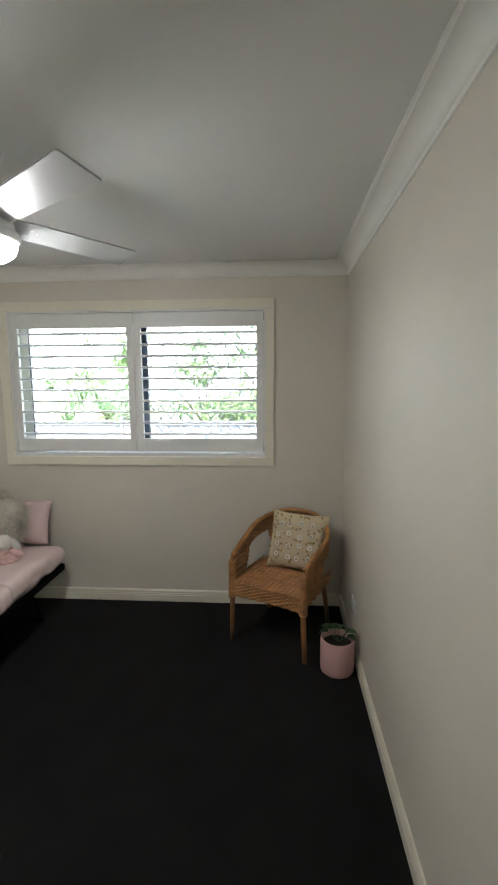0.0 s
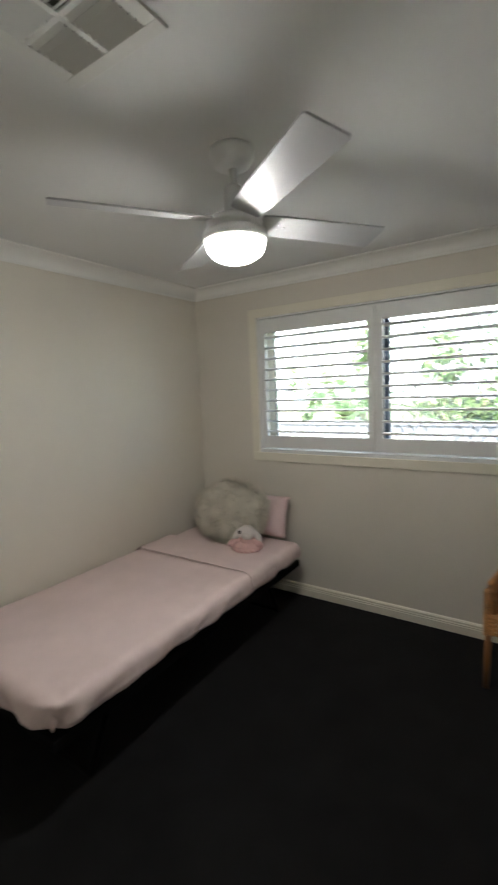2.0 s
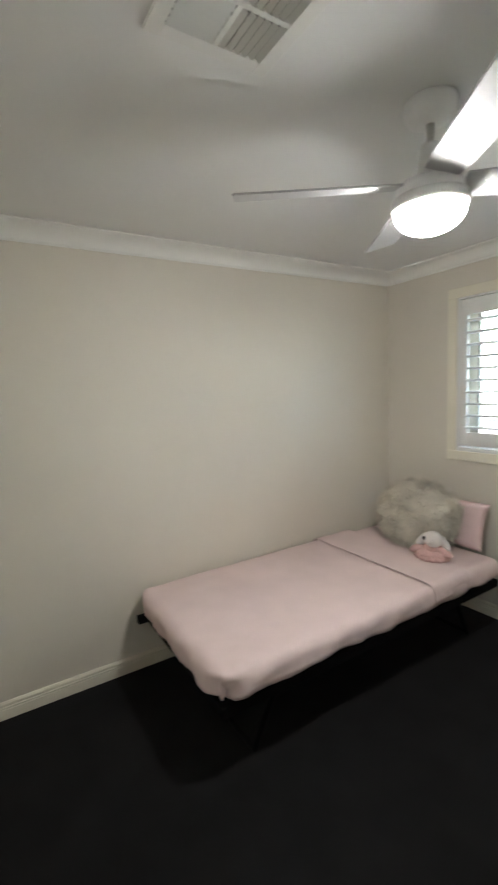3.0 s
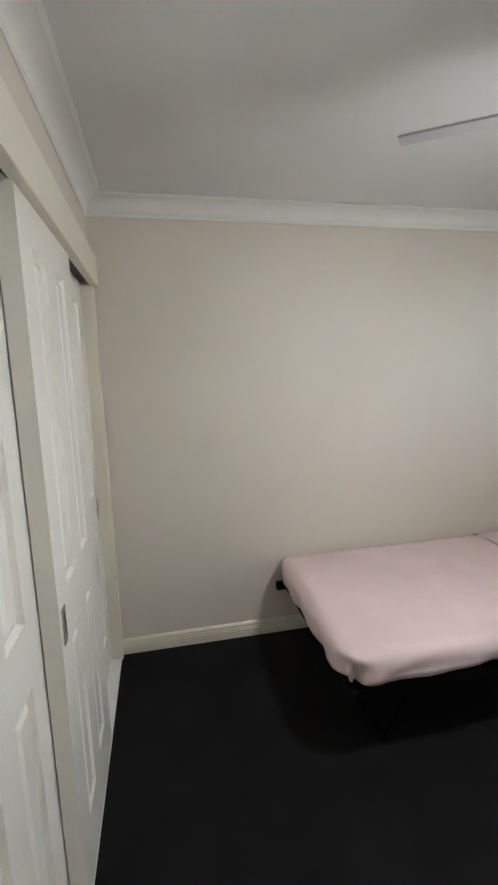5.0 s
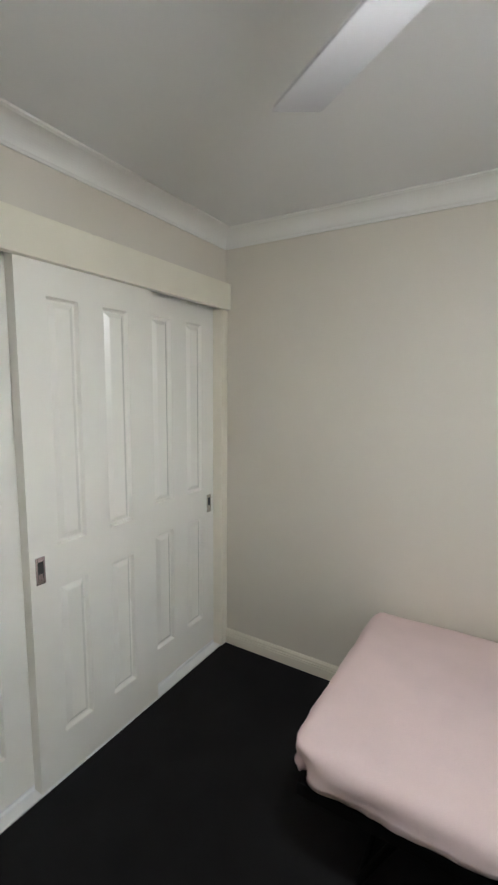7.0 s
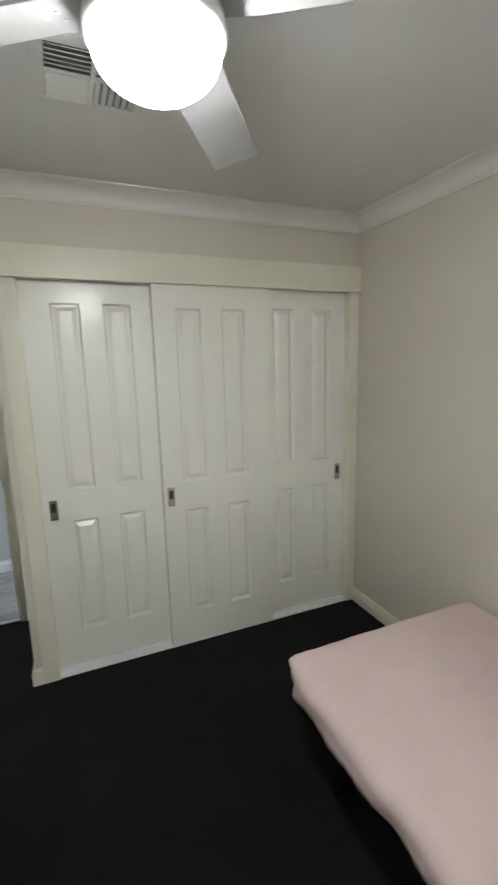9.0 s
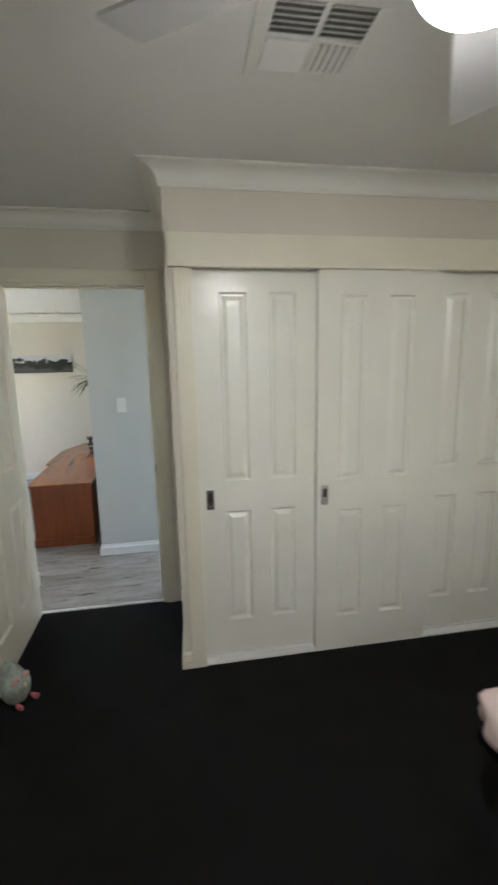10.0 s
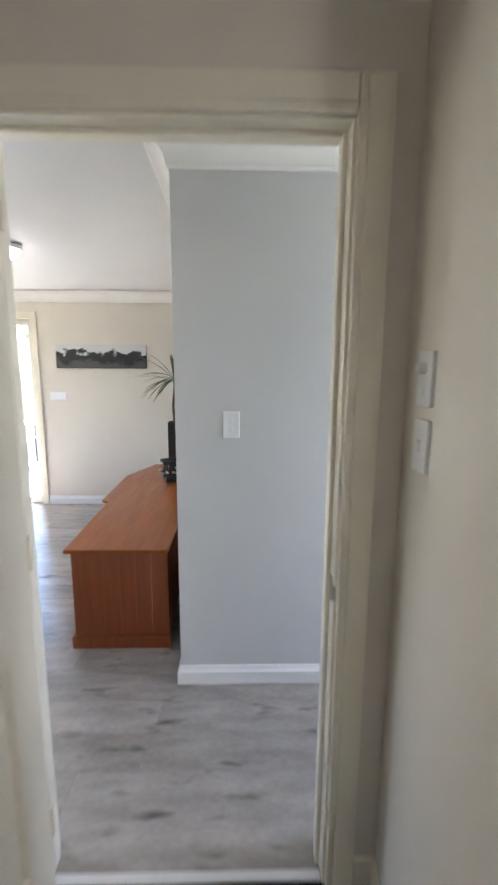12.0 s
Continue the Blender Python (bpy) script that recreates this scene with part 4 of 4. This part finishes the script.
tagged(part("fur", bm, FUR, fc, "long soft pile"), kind="stuff")

bm = bmesh.new()
ball(bm, (0, 0, 0.035), (0.10, 0.075, 0.045), 1, 18, 10, None, 0.2)
ball(bm, (0.01, -0.01, 0.075), (0.055, 0.05, 0.05), 1, 14, 10, None, 0.15)
ball(bm, (0.015, -0.03, 0.125), (0.048, 0.045, 0.046), 0)
ball(bm, (-0.045, -0.025, 0.115), (0.022, 0.018, 0.052), 0, 12, 8, pose(0, 0, 0, 0, 40))
ball(bm, (0.072, -0.02, 0.108), (0.020, 0.018, 0.05), 0, 12, 8, pose(0, 0, 0, 0, -35))
ball(bm, (-0.028, -0.055, 0.133), (0.010, 0.008, 0.012), 2, 8, 6)
ball(bm, (0.012, -0.074, 0.118), (0.014, 0.010, 0.010), 0, 8, 6)
for sx in (-1, 1):
    ball(bm, (sx * 0.075, -0.03, 0.06), (0.045, 0.022, 0.022), 1, 10, 8, pose(0, 0, 0, 0, 25 * sx))
for k in range(16):
    a = math.pi * (k / 15)
    ball(bm, (0.072 * math.cos(a), -0.06 * math.sin(a) - 0.005, 0.018 + 0.006 * (k % 2)), (0.022, 0.020, 0.016), 1, 8, 6)
doll = tagged(new("soft_toy", mesh_of("soft_toy", bm, PLUSHWHITE, PLUSHPINK, PLUSHEYE, smooth=True)), "small white soft toy in a pink dress on the bed", "soft toy")
doll.matrix_world = pose(-1.80, 2.57, 0.500, 0, 0, 20) @ Matrix.Diagonal((1.1, 1.1, 1.12, 1))

# ---- wicker chair ----
chair = thing("wicker_chair", (-0.003, 2.697, 0), 154.5, "honey-brown woven wicker tub chair in the corner", "chair")


def shoe(s):
    """Plan place and rim height along the arms and back; s from -1 to 1, from one front post round the back to the other."""
    L1, L2 = 0.20, 0.93
    q = abs(s) * (L1 + L2 / 2)
    sg = -1 if s < 0 else 1
    e = min(q / (L2 / 2), 1.0)
    a = math.pi / 2 * e
    x, y = 0.266 * math.sin(a), -0.05 - 0.245 * math.cos(a)
    if q > L2 / 2:
        y = -0.05 + (q - L2 / 2) * 1.36
        x = 0.266 - 0.024 * (q - L2 / 2) / L1
    f = abs(s)
    z = 0.748 - 0.030 * f ** 2 - 0.185 * max(0.0, f - 0.12) ** 1.35
    return Vector((sg * x, y, z))


def rim_low(s):
    f = abs(s)
    if f > 0.80:
        return 0.40
    if f > 0.70:
        return 0.40 + (0.80 - f) / 0.10 * 0.16
    if f < 0.30:
        return 0.42
    if f < 0.42:
        return 0.42 + (f - 0.30) / 0.12 * 0.20
    return shoe(s).z - 0.092


bm = bmesh.new()
tube(bm, [tuple(shoe(-1 + 2 * i / 80) + Vector((0, 0, 0.006))) for i in range(81)], 0.017, 10)
rim = part("arms_and_back", bm, WICKER, chair, "woven wicker arms and back under a thick plaited rim", True)


def strand(pts, r, parent):
    b = bmesh.new()
    tube(b, pts, r, 6)
    part("strand", b, WICKER, parent, "", True)


N = 120
for k in range(36):
    d = 0.0115 * k
    run = []
    for i in range(N + 1):
        q = -1 + 2 * i / N
        p = shoe(q)
        z = p.z - d
        if z < rim_low(q):
            if len(run) > 2:
                strand(run, 0.0060, rim)
            run = []
            continue
        out = Vector((p.x, p.y + 0.05, 0))
        out = out.normalized() if out.length > 1e-4 else Vector((0, -1, 0))
        wob = 0.0052 * math.sin(i * 1.57 + math.pi * k)
        e = p + out * (wob + 0.030 * (1 - d / 0.4) - 0.02)
        run.append((e.x, e.y, z))
    if len(run) > 2:
        strand(run, 0.0060, rim)
bm = bmesh.new()
bx(bm, -0.225, 0.225, -0.18, 0.235, 0.375, 0.398, 0.01)
seat = part("seat", bm, WICKER, chair, "woven wicker seat with a deep apron")
for k in range(46):
    y = 0.245 - 0.0108 * k
    hw = 0.240 if y > -0.05 else max(0.05, 0.240 * math.sqrt(max(0.0, 1 - ((y + 0.05) / 0.27) ** 2)))
    strand([(hw * (2 * i / 30 - 1), y, 0.415 - 0.010 * (1 - (2 * i / 30 - 1) ** 2) + 0.0048 * math.sin(i * 1.6 + math.pi * k)) for i in range(31)], 0.0057, seat)
for k in range(9):
    z = 0.412 - 0.0112 * k
    strand([(0.240 * (2 * i / 34 - 1), 0.250 + 0.0048 * math.sin(i * 1.6 + math.pi * k), z - 0.004 + (0.012 * k / 9) * (1 - (2 * i / 34 - 1) ** 2)) for i in range(35)], 0.0057, seat)
for sx in (-1, 1):
    for k in range(7):
        z = 0.405 - 0.0112 * k
        strand([(sx * (0.248 + 0.0048 * math.sin(i * 1.6 + math.pi * k)), 0.245 - 0.46 * i / 24, z) for i in range(25)], 0.0057, seat)
for sx in (-1, 1):
    bm = bmesh.new()
    tube(bm, [(sx * 0.240, 0.232, 0.54), (sx * 0.240, 0.236, 0.30)], 0.020, 10)
    for k in range(22):
        z = 0.30 + 0.011 * k
        tube(bm, [(sx * 0.240 + 0.021 * math.cos(a), 0.235 + 0.021 * math.sin(a), z + 0.0014 * a) for a in [2 * math.pi * i / 10 for i in range(11)]], 0.0055, 5)
    part("front_post", bm, WICKER, chair, "cane-wrapped post", True)
    bm = bmesh.new()
    tube(bm, [(sx * 0.240, 0.236, 0.31), (sx * 0.243, 0.234, 0.15), (sx * 0.250, 0.228, 0.0)], [0.0165, 0.0155, 0.0145], 12)
    part("front_leg", bm, CANE, chair, "bare brown cane leg", True)
    bm = bmesh.new()
    tube(bm, [(sx * 0.20, -0.17, 0.40), (sx * 0.215, -0.21, 0.20), (sx * 0.225, -0.255, 0.0)], [0.016, 0.0155, 0.014], 12)
    part("rear_leg", bm, CANE, chair, "splayed brown cane leg", True)

cu = thing("cushion", (0.095, 2.790, 0.412), -22, "champagne cushion with pearl sequin rings on the wicker chair", "cushion")
lean = pose(0.0, 0.0, 0.185, -20)
set_local(part("cover", pillow_mesh(0.40, 0.385, 0.13, 5.0, 0.09), GOLDCLOTH, cu, "", True), lean)


def on_cushion(a, b):
    prof = ((1 - a ** 4) * (1 - b ** 4)) ** 0.5
    return Vector((a * 0.2 * (1 - 0.09 * (1 - b * b) * abs(a) ** 3), -(0.065 * prof + 0.004), b * 0.1925 * (1 - 0.09 * (1 - a * a) * abs(b) ** 3)))


rnd = random.Random(8)
bm = bmesh.new()
tube(bm, [(0.0125 * math.cos(q), 0, 0.0125 * math.sin(q)) for q in [2 * math.pi * k / 14 for k in range(15)]], 0.0042, 6)
ring_mesh = mesh_of("sequin_ring", bm, SEQUIN, smooth=True)
bm = bmesh.new()
ball(bm, (0, 0, 0), (0.0075, 0.0025, 0.0075), 0, 7, 5)
bead_mesh = mesh_of("bead", bm, GOLDDOT)
for name, me, spots in (("sequin_ring", ring_mesh, [(-0.56 + 0.37 * i + rnd.uniform(-0.06, 0.06), -0.56 + 0.37 * j + rnd.uniform(-0.06, 0.06)) for i in range(4) for j in range(4)]),
                        ("bead", bead_mesh, [(rnd.uniform(-0.93, 0.93), rnd.uniform(-0.93, 0.93)) for _ in range(90)])):
    for a, b in spots:
        ob = new(name, me)
        ob.parent = cu
        c = on_cushion(a, b)
        ob.matrix_local = lean @ pose(c.x, c.y, c.z, rnd.uniform(-12, 12) - 14 * b, 0, 14 * a)

# ---- pot plant ----
pot = thing("pot_plant", (0.305, 2.340, 0), 0, "small dark-leaved plant in a matt pink pot", "pot plant")
bm = bmesh.new()
lathe(bm, [(0, 0), (0.086, 0), (0.093, 0.006), (0.0955, 0.02), (0.0955, 0.195), (0.092, 0.200), (0.086, 0.198), (0.084, 0.160), (0.084, 0.13), (0, 0.13)], 40)
part("pot", bm, POTPINK, pot, "matt pink cylinder pot", True)
bm = bmesh.new()
lathe(bm, [(0, 0.155), (0.05, 0.165), (0.0845, 0.160), (0.0845, 0.131), (0, 0.131)], 24)
part("soil", bm, SOIL, pot, "", True)
rnd = random.Random(31)
for k, (a, ln, el) in enumerate(((0.4, 0.10, 0.35), (1.3, 0.11, 0.5), (2.3, 0.10, 0.6), (0.0, 0.085, 0.5), (2.8, 0.075, 0.3), (1.8, 0.08, 0.9), (-0.5, 0.07, 0.5))):
    bm = bmesh.new()
    tip = Vector((0.055 * math.cos(a), 0.055 * math.sin(a), 0.215 + 0.02 * rnd.random()))
    tube(bm, [(0.01, 0.02, 0.155), tuple(tip)], 0.0022, 5)
    leaf(bm, tip, (math.cos(a), math.sin(a), el * 0.6), ln * 0.75, 0.055, 0.9, 5)
    part("leaf", bm, LEAF, pot)

# ---- plush door weight ----
bm = bmesh.new()
ball(bm, (0, 0, 0.095), (0.082, 0.080, 0.105), 0, 22, 18, None, 0.06)
for v in bm.verts:
    if v.co.z < 0.02:
        v.co.z = max(v.co.z, 0.0) * 0.6
    if v.co.z > 0.105:
        k = min(1.0, (v.co.z - 0.105) / 0.095)
        v.co = (v.co.x * (1 - 0.30 * k), v.co.y * (1 - 0.25 * k) + 0.045 * k, v.co.z + 0.022 * k * k)
for sx in (-1, 1):
    ball(bm, (sx * 0.030, -0.048, 0.140), (0.026, 0.016, 0.034), 1, 12, 8, pose(0, 0, 0, 28))
    ball(bm, (sx * 0.028, -0.060, 0.146), (0.012, 0.006, 0.014), 2, 10, 6, pose(0, 0, 0, 28))
    ball(bm, (sx * 0.026, -0.065, 0.148), (0.006, 0.003, 0.008), 3, 8, 6, pose(0, 0, 0, 28))
    ball(bm, (sx * 0.048, -0.082, 0.016), (0.013, 0.030, 0.015), 4, 10, 8, pose(0, 0, 0, 12))
    ball(bm, (sx * 0.052, -0.104, 0.024), (0.010, 0.012, 0.013), 4, 8, 6)
ball(bm, (0, -0.078, 0.112), (0.012, 0.014, 0.016), 5, 8, 6)
owl = tagged(new("soft_toy", mesh_of("soft_toy", bm, PLUSHSAGE, PLUSHPINK, PLUSHWHITE, PLUSHEYE, PLUSHROSE, GOLDCLOTH, smooth=True)), "sage plush bird toy with pink feet against the open door", "soft toy")
owl.matrix_world = pose(0.218, 0.070, 0.0, 0, 0, 236) @ Matrix.Diagonal((0.86, 0.86, 0.92, 1))

# ---- living room ----
cab = thing("tv_cabinet", (0.42, -2.75, 0), 0, "long cherry-stained wooden cabinet with a stepped front", "cabinet")
X0, XA, XB, H = 0.150 - 0.42, 0.664 - 0.42, 0.724 - 0.42, 0.572
ya, yb, yc, yd = -1.815 + 2.75, -2.62 + 2.75, -3.35 + 2.75, -3.80 + 2.75
bm = bmesh.new()
out = [(X0 - 0.005, ya + 0.022), (XA + 0.025, ya + 0.022), (XA + 0.025, yb), (XB + 0.025, yb - 0.045), (XB + 0.025, yc), (XA - 0.08, yd), (X0 - 0.005, yd)]
lo, hi = [bm.verts.new((x, y, H - 0.022)) for x, y in out], [bm.verts.new((x, y, H)) for x, y in out]
bm.faces.new(lo[::-1])
bm.faces.new(hi)
for k in range(len(out)):
    bm.faces.new((lo[k], lo[(k + 1) % len(out)], hi[(k + 1) % len(out)], hi[k]))
bmesh.ops.bevel(bm, geom=bm.edges[:], offset=0.004, segments=2, affect="EDGES")
part("top", bm, CHERRY, cab, "polished cherry-stained top")
bm = bmesh.new()
bx(bm, X0 + 0.01, XA - 0.012, yd + 0.02, ya - 0.020, 0.06, H - 0.0225)
bx(bm, XA - 0.012, XB - 0.01, yc + 0.02, yb - 0.055, 0.06, H - 0.0225)
part("body", bm, CHERRYV, cab)
bw2 = (XA - X0 - 0.012) / 6
for k in range(6):
    box_part("board", CHERRYV, cab, (X0 + 0.008 + bw2 * k, X0 + 0.008 + bw2 * (k + 1) - 0.0004, ya - 0.020, ya - 0.002, 0.075, H - 0.0225), 0.0012)
for x0, x1 in ((X0 + 0.003, X0 + 0.0075), ):
    box_part("corner_strip", CHERRYV, cab, (x0, x1, ya - 0.02, ya - 0.001, 0.075, H - 0.0225))
bm = bmesh.new()
bx(bm, X0, XA + 0.012, ya - 0.03, ya + 0.012, 0.0, 0.072, 0.006)
bx(bm, XA - 0.03, XA + 0.010, yb - 0.05, ya - 0.03, 0.0, 0.072, 0.006)
bx(bm, XB - 0.03, XB + 0.010, yc, yb - 0.05, 0.0, 0.072, 0.006)
part("plinth", bm, CHERRYV, cab)
for k, (y1, y0, x) in enumerate(((ya - 0.03, ya - 0.40, XA - 0.012), (ya - 0.41, yb - 0.01, XA - 0.012), (yb - 0.07, yc + 0.36, XB - 0.010), (yc + 0.35, yc + 0.03, XB - 0.010))):
    dr = box_part("cabinet_door", CHERRYV, cab, (x, x + 0.018, y0, y1, 0.085, H - 0.03), 0.004)
    bm = bmesh.new()
    lathe(bm, [(0, 0), (0.008, 0), (0.006, 0.012), (0.012, 0.02), (0, 0.026)], 14)
    set_local(part("knob", bm, BLACK, dr, "", True), pose(x + 0.018, y0 + 0.05, 0.33, 0, 90))

pl = thing("dracaena", (0.335, -3.45, H), 0, "spiky green dracaena in a tall black planter on the cabinet", "pot plant")
bm = bmesh.new()
for d in ((-0.055, 0.055, -0.055, -0.049), (-0.055, 0.055, 0.049, 0.055), (-0.055, -0.049, -0.049, 0.049), (0.049, 0.055, -0.049, 0.049)):
    bx(bm, *d, 0.0, 0.46, 0.001)
bx(bm, -0.049, 0.049, -0.049, 0.049, 0.0, 0.42)
part("planter", bm, BLACK, pl, "tall black planter")
bm = bmesh.new()
tube(bm, [(0, 0, 0.42), (0.012, 0.0, 0.60), (-0.01, 0.01, 0.82)], [0.012, 0.011, 0.009], 8)
part("stem", bm, STEM, pl)
rnd = random.Random(17)
bm = bmesh.new()
for k in range(46):
    a, el = rnd.uniform(0, 6.28), rnd.uniform(-0.35, 1.35)
    leaf(bm, (-0.01, 0.01, 0.79 + 0.06 * rnd.random()), (math.cos(a) * math.cos(el), math.sin(a) * math.cos(el), math.sin(el)), rnd.uniform(0.24, 0.38), 0.021, 0.75, 5)
part("leaves", bm, LEAFVAR, pl)
lan = thing("candle_lantern", (0.33, -3.22, H), 20, "small black metal lantern with dried flowers on the cabinet", "ornament")
box_part("tray", BLACK, lan, (-0.07, 0.07, -0.07, 0.07, 0.0, 0.02), 0.004)
box_part("roof", BLACK, lan, (-0.075, 0.09, -0.075, 0.075, 0.150, 0.172), 0.005)
for sx in (-1, 1):
    for sy in (-1, 1):
        box_part("post", BLACK, lan, (sx * 0.055 - 0.006, sx * 0.055 + 0.006, sy * 0.055 - 0.006, sy * 0.055 + 0.006, 0.02, 0.150))
rnd = random.Random(6)
bm = bmesh.new()
for k in range(40):
    ball(bm, (rnd.uniform(-0.08, 0.09), rnd.uniform(-0.08, 0.08), rnd.uniform(0.03, 0.13)), (0.014, 0.014, 0.011), rnd.choice((0, 1, 1)), 8, 6, None, 0.5)
part("dried_flowers", bm, (GOLDCLOTH, BLACK), lan, "pale dried flowers")

pic = thing("canvas_print", (1.211, YF, 1.60), 0, "long dark landscape print on stretched canvas", "picture")
box_part("canvas", PRINT, pic, (-0.466, 0.466, 0.0, 0.035, -0.122, 0.122), 0.003)
oy2 = thing("ceiling_light", (1.40, -2.84, HALL_CEIL - 0.067), 0, "lit round white ceiling light in the living room", "ceiling light")
bm = bmesh.new()
lathe(bm, [(0, 0), (0.13, 0), (0.13, -0.03), (0, -0.03)], 32)
part("base", bm, PLATE, oy2, "", True)
bm = bmesh.new()
lathe(bm, [(0, -0.03), (0.125, -0.03), (0.115, -0.06), (0.07, -0.085), (0, -0.095)], 32)
part("diffuser", bm, OYSTER, oy2, "glowing diffuser", True)

tbl = thing("garden_table", (2.5, YF - 2.2, -0.06), 12, "pale garden table on the paving", "table")
box_part("tabletop", ALUWHITE, tbl, (-0.6, 0.6, -0.4, 0.4, 0.70, 0.73), 0.005)
for sx in (-1, 1):
    for sy in (-1, 1):
        box_part("leg", BLACK, tbl, (sx * 0.52 - 0.02, sx * 0.52 + 0.02, sy * 0.34 - 0.02, sy * 0.34 + 0.02, 0, 0.70))
gch = thing("garden_chair", (2.2, YF - 1.25, -0.06), 175, "dark metal garden chair beside the table", "chair")
box_part("seat", BLACK, gch, (-0.22, 0.22, -0.22, 0.22, 0.43, 0.45), 0.004)
for sx in (-1, 1):
    for sy in (-1, 1):
        box_part("leg", BLACK, gch, (sx * 0.2 - 0.012, sx * 0.2 + 0.012, sy * 0.2 - 0.012, sy * 0.2 + 0.012, 0, 0.43))
    box_part("back_post", BLACK, gch, (sx * 0.2 - 0.012, sx * 0.2 + 0.012, -0.22, -0.196, 0.45, 0.92))
for k in range(5):
    box_part("back_slat", BLACK, gch, (-0.188, 0.188, -0.216, -0.200, 0.52 + 0.085 * k, 0.555 + 0.085 * k), 0.002)

# ---- plank floor of hall and living room ----
planks = {}
floor2 = bpy.data.objects["floor_hall"]
rnd = random.Random(2)
row = 0
y = YD - 0.012
while y > YF:
    wdt = min(0.180, y - YF)
    x = -2.2 - rnd.uniform(0, 1.1)
    while x < 4.0:
        a, b = max(x, -2.2), min(x + 1.21, 4.0)
        if b - a > 0.02:
            key = (round(b - a, 2), round(wdt, 3))
            if key not in planks:
                bm = bmesh.new()
                bx(bm, -key[0] / 2 + 0.0002, key[0] / 2 - 0.0002, -wdt / 2 + 0.0002, wdt / 2 - 0.0002, -0.008, 0.0, 0.0006)
                planks[key] = mesh_of("plank", bm, PLANK)
            ob = new("plank", planks[key])
            ob.location = ((a + b) / 2, y - wdt / 2, 0)
            ob.parent = floor2
        x += 1.21
    y -= 0.180
